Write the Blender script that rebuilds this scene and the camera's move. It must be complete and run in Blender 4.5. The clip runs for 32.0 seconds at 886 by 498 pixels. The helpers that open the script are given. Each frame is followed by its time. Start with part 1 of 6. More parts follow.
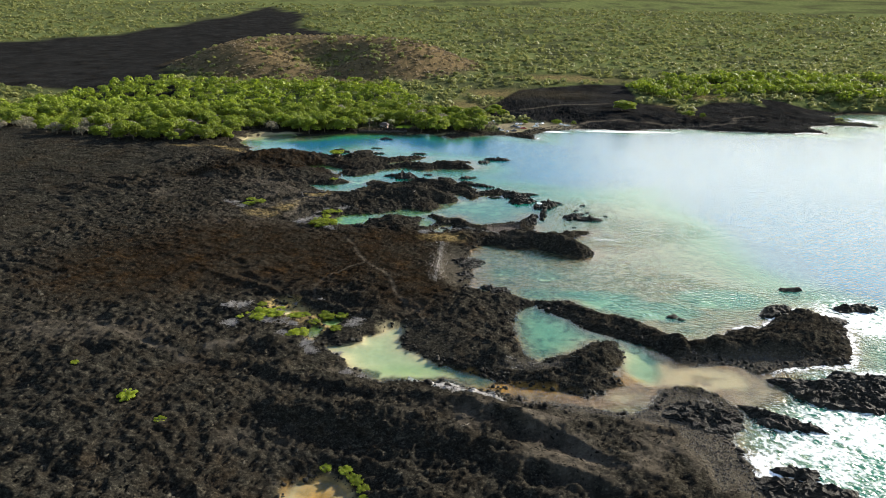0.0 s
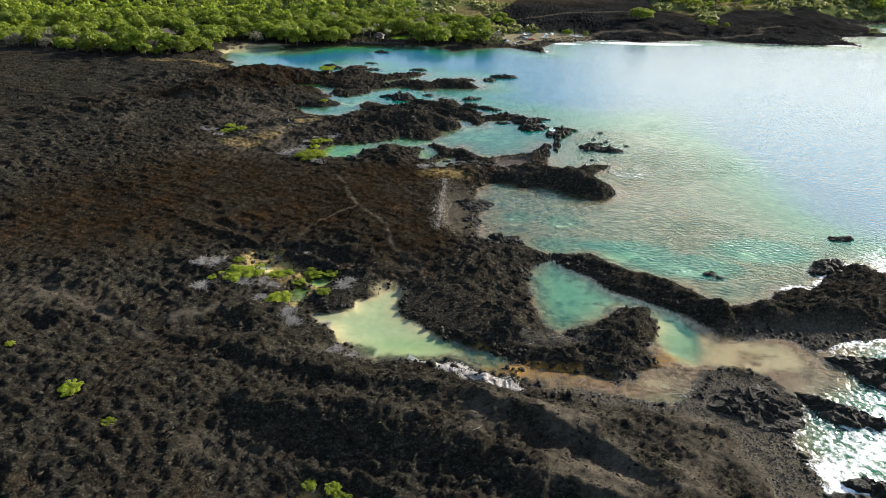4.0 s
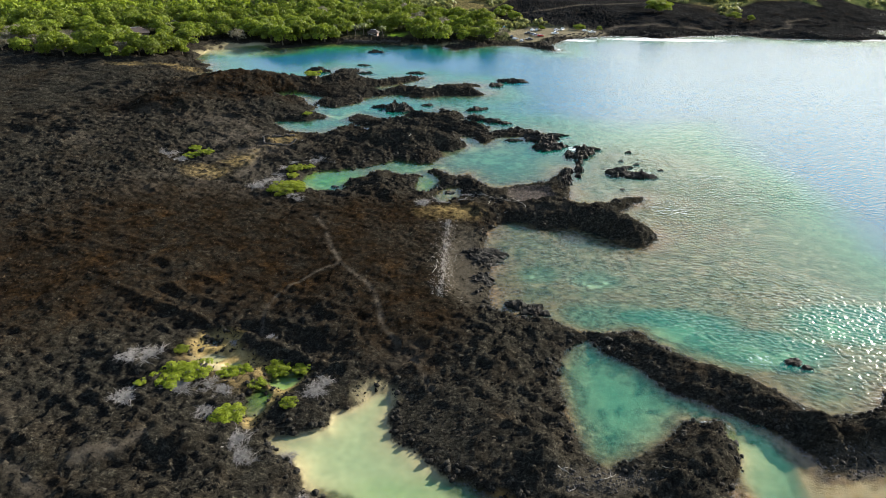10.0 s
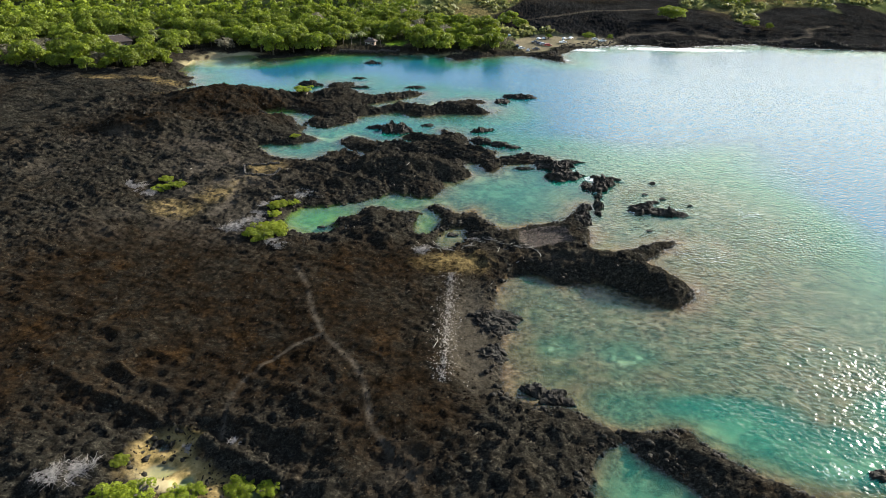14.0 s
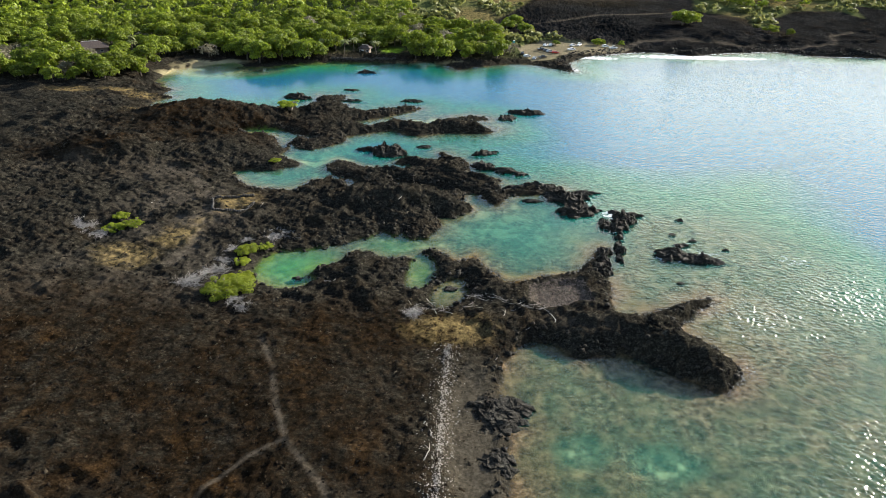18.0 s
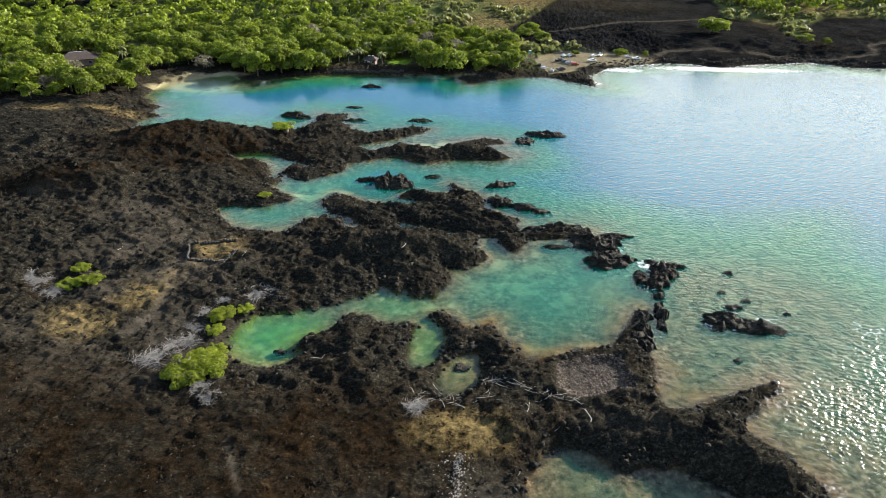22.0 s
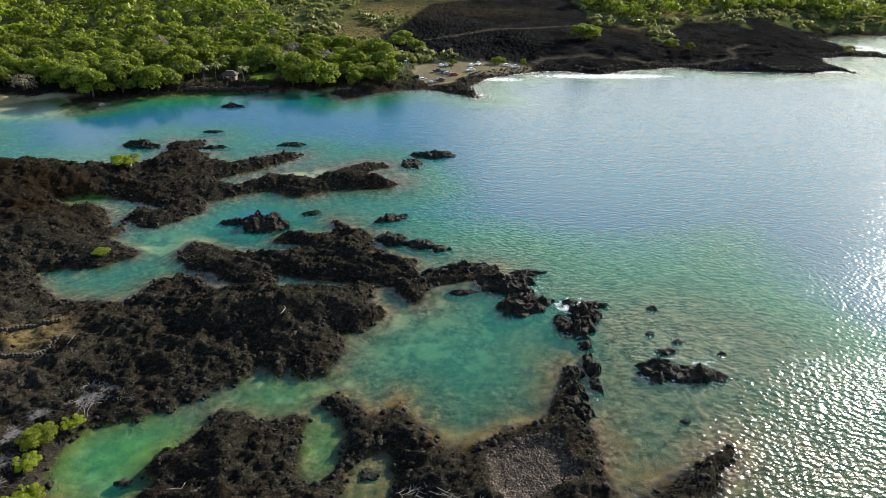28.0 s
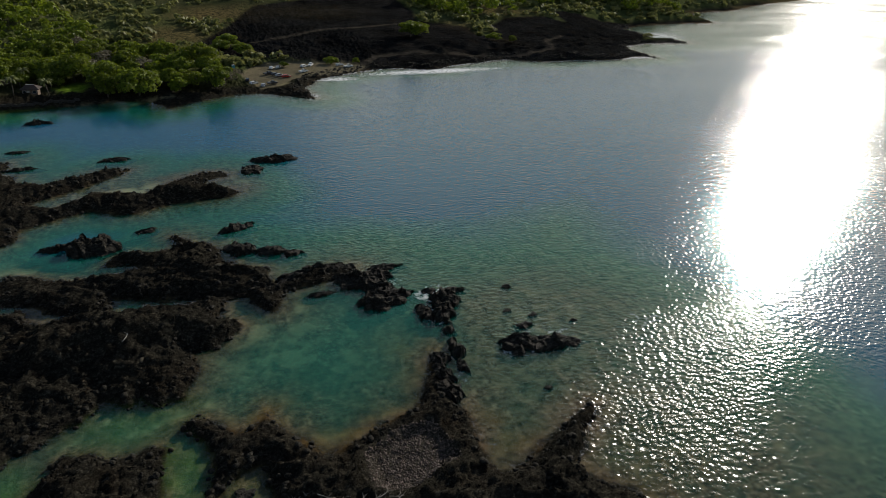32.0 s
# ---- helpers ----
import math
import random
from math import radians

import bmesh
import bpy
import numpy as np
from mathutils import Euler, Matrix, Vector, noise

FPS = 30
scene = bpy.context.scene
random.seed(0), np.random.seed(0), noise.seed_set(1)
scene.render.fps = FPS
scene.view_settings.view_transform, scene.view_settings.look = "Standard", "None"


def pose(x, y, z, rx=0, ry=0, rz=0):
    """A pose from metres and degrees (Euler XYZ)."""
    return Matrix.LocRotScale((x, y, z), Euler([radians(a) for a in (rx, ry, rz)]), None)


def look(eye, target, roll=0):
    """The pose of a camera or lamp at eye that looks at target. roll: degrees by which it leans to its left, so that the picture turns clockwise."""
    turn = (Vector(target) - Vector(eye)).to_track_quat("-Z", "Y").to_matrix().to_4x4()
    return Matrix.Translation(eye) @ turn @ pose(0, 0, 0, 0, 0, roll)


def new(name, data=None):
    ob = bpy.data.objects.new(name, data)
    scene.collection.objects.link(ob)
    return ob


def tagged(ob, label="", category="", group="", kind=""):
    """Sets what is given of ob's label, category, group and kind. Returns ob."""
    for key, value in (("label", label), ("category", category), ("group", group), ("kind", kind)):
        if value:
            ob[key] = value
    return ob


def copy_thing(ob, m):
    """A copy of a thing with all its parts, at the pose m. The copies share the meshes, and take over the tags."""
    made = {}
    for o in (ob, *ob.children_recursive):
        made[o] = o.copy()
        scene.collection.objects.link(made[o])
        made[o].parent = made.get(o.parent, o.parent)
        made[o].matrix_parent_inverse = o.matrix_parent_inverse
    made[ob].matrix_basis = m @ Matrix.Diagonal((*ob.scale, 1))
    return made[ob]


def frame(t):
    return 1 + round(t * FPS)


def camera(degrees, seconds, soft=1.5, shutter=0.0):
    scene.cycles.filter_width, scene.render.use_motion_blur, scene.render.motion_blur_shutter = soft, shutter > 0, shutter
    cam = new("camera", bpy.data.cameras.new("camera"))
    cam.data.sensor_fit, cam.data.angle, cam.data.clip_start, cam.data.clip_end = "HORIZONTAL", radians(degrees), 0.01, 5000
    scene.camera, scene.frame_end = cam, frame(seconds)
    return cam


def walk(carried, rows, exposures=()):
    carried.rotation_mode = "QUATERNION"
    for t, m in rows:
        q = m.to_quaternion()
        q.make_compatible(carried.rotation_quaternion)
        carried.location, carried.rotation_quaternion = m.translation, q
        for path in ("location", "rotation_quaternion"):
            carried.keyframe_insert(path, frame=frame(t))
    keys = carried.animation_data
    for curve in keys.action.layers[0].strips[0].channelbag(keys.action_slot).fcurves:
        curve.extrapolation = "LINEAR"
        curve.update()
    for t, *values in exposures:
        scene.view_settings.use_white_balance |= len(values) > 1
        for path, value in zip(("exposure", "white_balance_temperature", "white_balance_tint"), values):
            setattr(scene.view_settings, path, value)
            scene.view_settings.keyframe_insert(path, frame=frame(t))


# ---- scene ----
# The walk: a drone glides north over a lava shore, then turns to the right.
cam = camera(68.74, 32.0, soft=0.9)


def shot(x, y, z, yaw, pitch, roll):
    a, b = radians(yaw), radians(pitch)
    way = Vector((-math.sin(a) * math.cos(b), math.cos(a) * math.cos(b), math.sin(b)))
    return look((x, y, z), Vector((x, y, z)) + way * 50, roll)


walk(cam, [
    (0, shot(0.01, 0.00, 83.99, -0.00, -19.43, 1.12)),
    (0.5, shot(-0.23, 3.85, 84.02, 0.01, -19.45, 1.24)),
    (1, shot(-0.48, 7.68, 84.03, -0.02, -19.66, 1.33)),
    (1.5, shot(-0.74, 11.46, 84.01, -0.07, -20.47, 1.38)),
    (2, shot(-0.98, 15.17, 83.96, -0.13, -21.82, 1.39)),
    (2.5, shot(-1.21, 18.80, 83.87, -0.19, -23.55, 1.39)),
    (3, shot(-1.40, 22.36, 83.76, -0.25, -25.12, 1.39)),
    (3.5, shot(-1.57, 25.84, 83.63, -0.31, -26.37, 1.39)),
    (5.5, shot(-2.08, 39.45, 83.11, -0.35, -28.17, 1.09)),
    (6, shot(-2.19, 43.01, 82.99, -0.36, -28.14, 1.07)),
    (6.5, shot(-2.26, 46.67, 82.87, -0.38, -28.22, 1.09)),
    (7, shot(-2.32, 50.45, 82.76, -0.36, -28.26, 1.11)),
    (7.5, shot(-2.37, 54.29, 82.66, -0.38, -28.25, 1.11)),
    (8, shot(-2.42, 58.17, 82.56, -0.39, -28.23, 1.09)),
    (8.5, shot(-2.48, 62.05, 82.49, -0.39, -28.25, 1.05)),
    (9, shot(-2.55, 65.89, 82.43, -0.35, -28.23, 1.02)),
    (9.5, shot(-2.61, 69.69, 82.40, -0.34, -28.25, 1.02)),
    (10, shot(-2.67, 73.42, 82.39, -0.33, -28.25, 1.04)),
    (10.5, shot(-2.73, 77.11, 82.41, -0.35, -28.27, 1.08)),
    (11, shot(-2.81, 80.76, 82.45, -0.36, -28.24, 1.11)),
    (11.5, shot(-2.91, 84.40, 82.50, -0.37, -28.27, 1.14)),
    (12, shot(-3.05, 88.05, 82.55, -0.34, -28.25, 1.16)),
    (12.5, shot(-3.22, 91.68, 82.59, -0.35, -28.24, 1.17)),
    (13, shot(-3.44, 95.34, 82.62, -0.33, -28.34, 1.12)),
    (13.5, shot(-3.40, 99.02, 82.61, -0.32, -28.21, 1.16)),
    (14, shot(-3.30, 102.76, 82.58, -0.32, -28.23, 1.20)),
    (14.5, shot(-3.20, 106.57, 82.53, -0.31, -28.23, 1.24)),
    (16.5, shot(-2.78, 122.24, 82.15, -0.29, -28.36, 1.40)),
    (17, shot(-2.57, 125.98, 82.07, -0.25, -28.36, 1.42)),
    (17.5, shot(-2.39, 129.66, 82.01, -0.24, -28.36, 1.40)),
    (18, shot(-2.28, 133.29, 81.96, -0.22, -28.37, 1.37)),
    (18.5, shot(-2.25, 136.90, 81.92, 0.00, -28.37, 1.32)),
    (19, shot(-2.32, 140.53, 81.90, 0.71, -28.40, 1.28)),
    (19.5, shot(-2.36, 144.17, 81.92, 0.80, -28.39, 1.26)),
    (20, shot(-2.41, 147.84, 81.96, 0.78, -28.40, 1.26)),
    (20.5, shot(-2.46, 151.51, 82.02, 0.76, -28.40, 1.27)),
    (21, shot(-2.51, 155.18, 82.10, 0.76, -28.39, 1.28)),
    (21.5, shot(-2.57, 158.84, 82.18, 0.77, -28.39, 1.26)),
    (22, shot(-2.65, 162.50, 82.24, 0.77, -28.40, 1.24)),
    (22.5, shot(-2.74, 166.17, 82.25, 0.76, -28.39, 1.24)),
    (23, shot(-2.87, 169.82, 82.18, 0.75, -28.37, 1.28)),
    (23.5, shot(-3.00, 173.43, 82.03, 0.51, -28.41, 1.38)),
    (24, shot(-3.15, 176.88, 81.81, 0.12, -28.43, 1.51)),
    (24.5, shot(-3.31, 180.07, 81.55, -0.40, -28.41, 1.68)),
    (26.5, shot(-4.09, 189.33, 80.17, -4.82, -27.88, 2.37)),
    (27, shot(-4.07, 190.20, 79.84, -7.29, -27.77, 2.45)),
    (27.5, shot(-4.09, 190.61, 79.51, -9.15, -27.72, 2.53)),
    (28, shot(-4.10, 190.71, 79.21, -11.00, -27.58, 2.59)),
    (28.5, shot(-4.11, 190.65, 78.94, -12.83, -27.51, 2.63)),
    (29, shot(-4.13, 190.55, 78.69, -14.67, -27.41, 2.66)),
    (29.5, shot(-4.13, 190.50, 78.47, -16.53, -27.32, 2.68)),
    (30, shot(-4.14, 190.51, 78.28, -18.39, -27.21, 2.72)),
    (30.5, shot(-4.15, 190.56, 78.10, -20.25, -27.09, 2.75)),
    (31, shot(-4.18, 190.64, 77.94, -22.09, -26.99, 2.78)),
    (31.5, shot(-4.24, 190.72, 77.78, -23.91, -26.90, 2.82)),
    (32, shot(-4.33, 190.82, 77.61, -25.52, -26.84, 2.86)),
], exposures=[(0, 1.54), (12, 1.54), (20, 1.62), (24.5, 1.65), (26.5, 1.45), (28, 1.2), (30, 0.55), (32, -0.3)])

# ---- sky and sun ----
SUN_AZ, SUN_EL = radians(55), radians(21)
world = bpy.data.worlds.new("sky")
scene.world = world
world.use_nodes = True
wn, wl = world.node_tree.nodes, world.node_tree.links
sky = wn.new("ShaderNodeTexSky")
sky.sky_type = "NISHITA"
sky.sun_disc = False
sky.sun_elevation, sky.sun_rotation = SUN_EL, SUN_AZ
sky.air_density, sky.dust_density, sky.ozone_density = 1.0, 1.5, 1.0
wn["Background"].inputs["Strength"].default_value = 0.10


def cloud_cover():
    """Trade-wind clouds over the whole sky, thickest in a bank that stands to the north-east."""
    where = wn.new("ShaderNodeTexCoord").outputs["Generated"]
    puffs = wn.new("ShaderNodeTexNoise")
    puffs.inputs["Scale"].default_value, puffs.inputs["Detail"].default_value = 2.4, 5.0
    wl.new(where, puffs.inputs["Vector"])
    bank = wn.new("ShaderNodeVectorMath")
    bank.operation = "DOT_PRODUCT"
    wl.new(where, bank.inputs[0])
    bank.inputs[1].default_value = Vector((math.sin(radians(38)), math.cos(radians(38)), 0.2)).normalized()
    near = wn.new("ShaderNodeMapRange")
    near.inputs["From Min"].default_value, near.inputs["From Max"].default_value = 0.83, 0.98
    near.inputs["To Max"].default_value = 0.36
    wl.new(bank.outputs["Value"], near.inputs["Value"])
    both = wn.new("ShaderNodeMath")
    wl.new(puffs.outputs["Fac"], both.inputs[0])
    wl.new(near.outputs[0], both.inputs[1])
    height = wn.new("ShaderNodeSeparateXYZ")
    wl.new(where, height.inputs[0])
    thin = wn.new("ShaderNodeMapRange")
    thin.inputs["From Min"].default_value, thin.inputs["From Max"].default_value = 0.45, 0.85
    thin.inputs["To Max"].default_value = 0.2
    wl.new(height.outputs["Z"], thin.inputs["Value"])
    left_over = wn.new("ShaderNodeMath")
    left_over.operation = "SUBTRACT"
    wl.new(both.outputs[0], left_over.inputs[0])
    wl.new(thin.outputs[0], left_over.inputs[1])
    edge = wn.new("ShaderNodeValToRGB")
    edge.color_ramp.elements[0].position, edge.color_ramp.elements[1].position = 0.57, 0.77
    wl.new(left_over.outputs[0], edge.inputs[0])
    return edge.outputs[0]


veil = wn.new("ShaderNodeMixRGB")
wl.new(cloud_cover(), veil.inputs[0])
wl.new(sky.outputs[0], veil.inputs[1])
veil.inputs[2].default_value = (12.2, 11.9, 10.6, 1)
wl.new(veil.outputs[0], wn["Background"].inputs[0])
sun_data = bpy.data.lights.new("sun", "SUN")
sun_data.energy, sun_data.angle, sun_data.color = 4.6, radians(0.6), (1.0, 0.93, 0.82)
sun = new("sun", sun_data)
sun_way = Vector((math.sin(SUN_AZ) * math.cos(SUN_EL), math.cos(SUN_AZ) * math.cos(SUN_EL), math.sin(SUN_EL)))
sun.matrix_world = look(sun_way * 900, (0, 0, 0))


# ---- materials ----
class Nodes:
    """Short ways to put nodes into a material."""

    def __init__(self, name):
        self.mat = bpy.data.materials.new(name)
        self.mat.use_nodes = True
        self.n, self.l = self.mat.node_tree.nodes, self.mat.node_tree.links
        self.bsdf, self.out = self.n["Principled BSDF"], self.n["Material Output"]
        self.pos = self.n.new("ShaderNodeNewGeometry").outputs["Position"]

    def put(self, socket, value):
        if isinstance(value, bpy.types.NodeSocket):
            self.l.new(value, socket)
        elif isinstance(value, tuple) and len(value) == 3 and socket.type == "RGBA":
            socket.default_value = (*value, 1)
        else:
            socket.default_value = value

    def noise(self, size, detail=4.0, rough=0.55, squash=None):
        node = self.n.new("ShaderNodeTexNoise")
        where = self.pos
        if squash:
            m = self.n.new("ShaderNodeMapping")
            m.inputs["Scale"].default_value, m.inputs["Rotation"].default_value = squash[:3], (0, 0, squash[3])
            self.l.new(where, m.inputs[0])
            where = m.outputs[0]
        self.l.new(where, node.inputs["Vector"])
        node.inputs["Scale"].default_value = 1.0 / size
        node.inputs["Detail"].default_value, node.inputs["Roughness"].default_value = detail, rough
        return node.outputs["Fac"]

    def ramp(self, fac, *stops):
        node = self.n.new("ShaderNodeValToRGB")
        self.l.new(fac, node.inputs[0])
        e = node.color_ramp.elements
        while len(e) < len(stops):
            e.new(0.5)
        for k, (p, c) in zip(e, stops):
            k.position, k.color = p, (*c, 1) if isinstance(c, tuple) else (c, c, c, 1)
        return node.outputs[0]

    def mix(self, fac, a, b, how="MIX"):
        node = self.n.new("ShaderNodeMixRGB")
        node.blend_type = how
        for s, v in zip(node.inputs, (fac, a, b)):
            self.put(s, v)
        return node.outputs[0]

    def math(self, how, a, b=0.5, c=0.0):
        node = self.n.new("ShaderNodeMath")
        node.operation = how
        for s, v in zip(node.inputs, (a, b, c)):
            self.put(s, v)
        return node.outputs[0]

    def attr(self, name):
        node = self.n.new("ShaderNodeAttribute")
        node.attribute_name = name
        return node.outputs["Fac"]

    def bump(self, height, strength, distance, base=None):
        node = self.n.new("ShaderNodeBump")
        node.inputs["Strength"].default_value, node.inputs["Distance"].default_value = strength, distance
        self.put(node.inputs["Height"], height)
        if base:
            self.l.new(base, node.inputs["Normal"])
        return node.outputs[0]

    def vary(self, amount=0.3):
        """A factor that differs from object to object."""
        r = self.n.new("ShaderNodeObjectInfo").outputs["Random"]
        return self.math("MULTIPLY_ADD", r, amount, 1 - amount / 2)

    def done(self, colour, rough=0.8, normal=None, metal=0.0, spec=0.5):
        self.put(self.bsdf.inputs["Base Color"], colour)
        self.put(self.bsdf.inputs["Roughness"], rough)
        self.bsdf.inputs["Metallic"].default_value = metal
        self.bsdf.inputs["Specular IOR Level"].default_value = spec
        if normal:
            self.l.new(normal, self.bsdf.inputs["Normal"])
        return self.mat


def lava_colour(k):
    big, mid = k.noise(38, 3), k.noise(6, 5, 0.6)
    fine = k.mix(0.45, k.noise(1.0, 6, 0.8, (0.55, 1.3, 1, -0.43)), k.noise(0.55, 4, 0.8))
    black = k.ramp(fine, (0.4, (0.0082, 0.0079, 0.0067)), (0.49, (0.0172, 0.0162, 0.0131)), (0.55, (0.034, 0.0315, 0.0243)), (0.65, (0.1, 0.092, 0.07)))
    rust = k.ramp(fine, (0.36, (0.004, 0.0031, 0.0021)), (0.5, (0.0165, 0.0112, 0.0068)), (0.6, (0.043, 0.0275, 0.0145)), (0.72, (0.12, 0.076, 0.037)))
    return black, rust, big, mid, fine


def ground_material():
    k = Nodes("shore_ground")
    black, rust, big, mid, fine = lava_colour(k)
    rusty = k.mix(k.attr("flow"), k.ramp(k.math("MULTIPLY_ADD", mid, 0.6, k.math("MULTIPLY", big, 0.5)), (0.54, 0.0), (0.7, 0.45)), (0.0, 0.0, 0.0))
    col = k.mix(rusty, black, rust)
    col = k.mix(k.attr("flow"), col, k.mix(1.0, k.mix(1.0, black, k.ramp(k.noise(22, 6, 0.7), (0.35, 0.35), (0.65, 0.95)), "MULTIPLY"), (0.85, 0.9, 1.1), "MULTIPLY"))
    soil = k.ramp(k.noise(1.4, 8, 0.78), (0.36, (0.0028, 0.002, 0.0013)), (0.5, (0.0106, 0.007, 0.0041)), (0.61, (0.027, 0.0167, 0.009)), (0.75, (0.08, 0.049, 0.024)))
    col = k.mix(k.math("MULTIPLY", k.attr("brown"), k.ramp(mid, (0.3, 0.35), (0.6, 0.95))), col, soil)
    orange = k.ramp(fine, (0.36, (0.011, 0.0062, 0.0026)), (0.5, (0.038, 0.021, 0.0085)), (0.66, (0.12, 0.066, 0.026)))
    col = k.mix(k.math("MULTIPLY", k.ramp(k.noise(9, 6, 0.68, (1.0, 0.7, 1, 0.2)), (0.55, 0.0), (0.7, 0.6)), k.math("MULTIPLY_ADD", k.attr("brown"), 0.7, 0.3)), col, orange)
    straw = k.ramp(k.noise(0.9, 5, 0.7), (0.3, (0.06, 0.045, 0.02)), (0.7, (0.27, 0.2, 0.085)))
    col = k.mix(k.math("MULTIPLY", k.attr("dry"), k.ramp(k.noise(2.2, 5, 0.7), (0.38, 0.0), (0.56, 1.0))), col, straw)
    dust = k.ramp(k.mix(0.5, k.noise(2.0, 5), k.noise(0.6, 5, 0.75)), (0.35, (0.03, 0.026, 0.02)), (0.65, (0.14, 0.118, 0.09)))
    col = k.mix(k.attr("path"), col, dust)
    stones = k.n.new("ShaderNodeTexVoronoi")
    stones.inputs["Scale"].default_value = 2.2
    k.l.new(k.pos, stones.inputs["Vector"])
    pebble = k.mix(0.55, k.ramp(stones.outputs["Color"], (0.2, (0.024, 0.022, 0.019)), (0.8, (0.12, 0.106, 0.085))), k.ramp(fine, (0.3, (0.025, 0.022, 0.017)), (0.7, (0.15, 0.13, 0.09))))
    col = k.mix(k.math("MULTIPLY", k.attr("cobble"), 0.6), col, pebble)
    grit = k.ramp(k.noise(1.2, 6, 0.6), (0.3, (0.38, 0.328, 0.185)), (0.7, (0.46, 0.4, 0.23)))
    reef = k.ramp(k.noise(3.2, 8, 0.78), (0.36, (0.014, 0.014, 0.008)), (0.5, (0.1, 0.08, 0.04)), (0.64, (0.25, 0.19, 0.1)))
    coral = k.ramp(k.noise(1.3, 6, 0.75), (0.36, (0.016, 0.011, 0.007)), (0.5, (0.12, 0.075, 0.042)), (0.64, (0.34, 0.235, 0.14)))
    reef = k.mix(k.ramp(k.noise(13, 5, 0.6), (0.42, 0.15), (0.6, 0.85)), reef, coral)
    col = k.mix(k.attr("bed"), col, reef)
    col = k.mix(k.attr("sand"), col, grit)
    ochre = k.ramp(k.noise(2.2, 6, 0.65), (0.32, (0.1, 0.06, 0.015)), (0.68, (0.38, 0.22, 0.06)))
    col = k.mix(k.attr("ochre"), col, ochre)
    silt = k.ramp(k.noise(2.4, 7, 0.7), (0.32, (0.05, 0.045, 0.02)), (0.48, (0.2, 0.15, 0.06)), (0.62, (0.36, 0.27, 0.12)), (0.75, (0.14, 0.16, 0.04)))
    col = k.mix(k.attr("mud"), col, silt)
    slime = k.ramp(k.noise(3, 5), (0.3, (0.05, 0.14, 0.02)), (0.7, (0.2, 0.34, 0.05)))
    col = k.mix(k.attr("algae"), col, slime)
    turf = k.ramp(k.noise(16, 7, 0.7), (0.3, (0.04, 0.055, 0.02)), (0.5, (0.085, 0.1, 0.035)), (0.7, (0.125, 0.13, 0.056)))
    col = k.mix(k.attr("green"), col, turf)
    lawn = k.ramp(k.noise(2.5, 4), (0.3, (0.07, 0.13, 0.012)), (0.7, (0.16, 0.25, 0.03)))
    col = k.mix(k.attr("lawn"), col, lawn)
    tan = k.ramp(k.noise(9, 6, 0.7), (0.3, (0.045, 0.04, 0.02)), (0.55, (0.11, 0.08, 0.042)), (0.75, (0.18, 0.125, 0.068)))
    col = k.mix(k.attr("cinder"), col, tan)
    lumps = k.mix(0.5, k.noise(1.1, 6, 0.75), k.noise(0.35, 4, 0.8))
    relief = k.bump(lumps, 1.0, 0.75)
    k.put(relief.node.inputs["Strength"], k.math("MULTIPLY_ADD", k.attr("sand"), -0.93, 1.0))
    return k.done(col, 0.85, relief, spec=0.0)


def rock_material():
    k = Nodes("wet_lava_rock")
    black, rust, big, mid, fine = lava_colour(k)
    col = k.mix(k.ramp(mid, (0.5, 0.0), (0.7, 0.5)), black, rust)
    return k.done(col, k.ramp(k.noise(1.5, 4), (0.3, 0.6), (0.7, 0.9)), k.bump(k.noise(0.7, 6, 0.75), 1.0, 0.7), spec=0.12)


def clinker_material(name, brown):
    k = Nodes(name)
    island = k.n.new("ShaderNodeNewGeometry").outputs["Random Per Island"]
    black = k.ramp(island, (0.0, (0.0085, 0.008, 0.007)), (0.6, (0.0175, 0.0162, 0.0133)), (0.9, (0.033, 0.03, 0.024)), (1.0, (0.06, 0.056, 0.044)))
    rust = k.ramp(island, (0.0, (0.0055, 0.0039, 0.0028)), (0.6, (0.0165, 0.0114, 0.0072)), (0.9, (0.032, 0.0225, 0.0138)), (1.0, (0.06, 0.043, 0.027)))
    patch = k.noise(16, 5, 0.6)
    col = k.mix(k.ramp(patch, (0.4, 0.2), (0.62, 1.0)) if brown else k.ramp(patch, (0.5, 0.0), (0.72, 0.7)), black, rust)
    return k.done(col, 0.75, k.bump(k.noise(0.25, 3), 0.6, 0.1), spec=0.0)


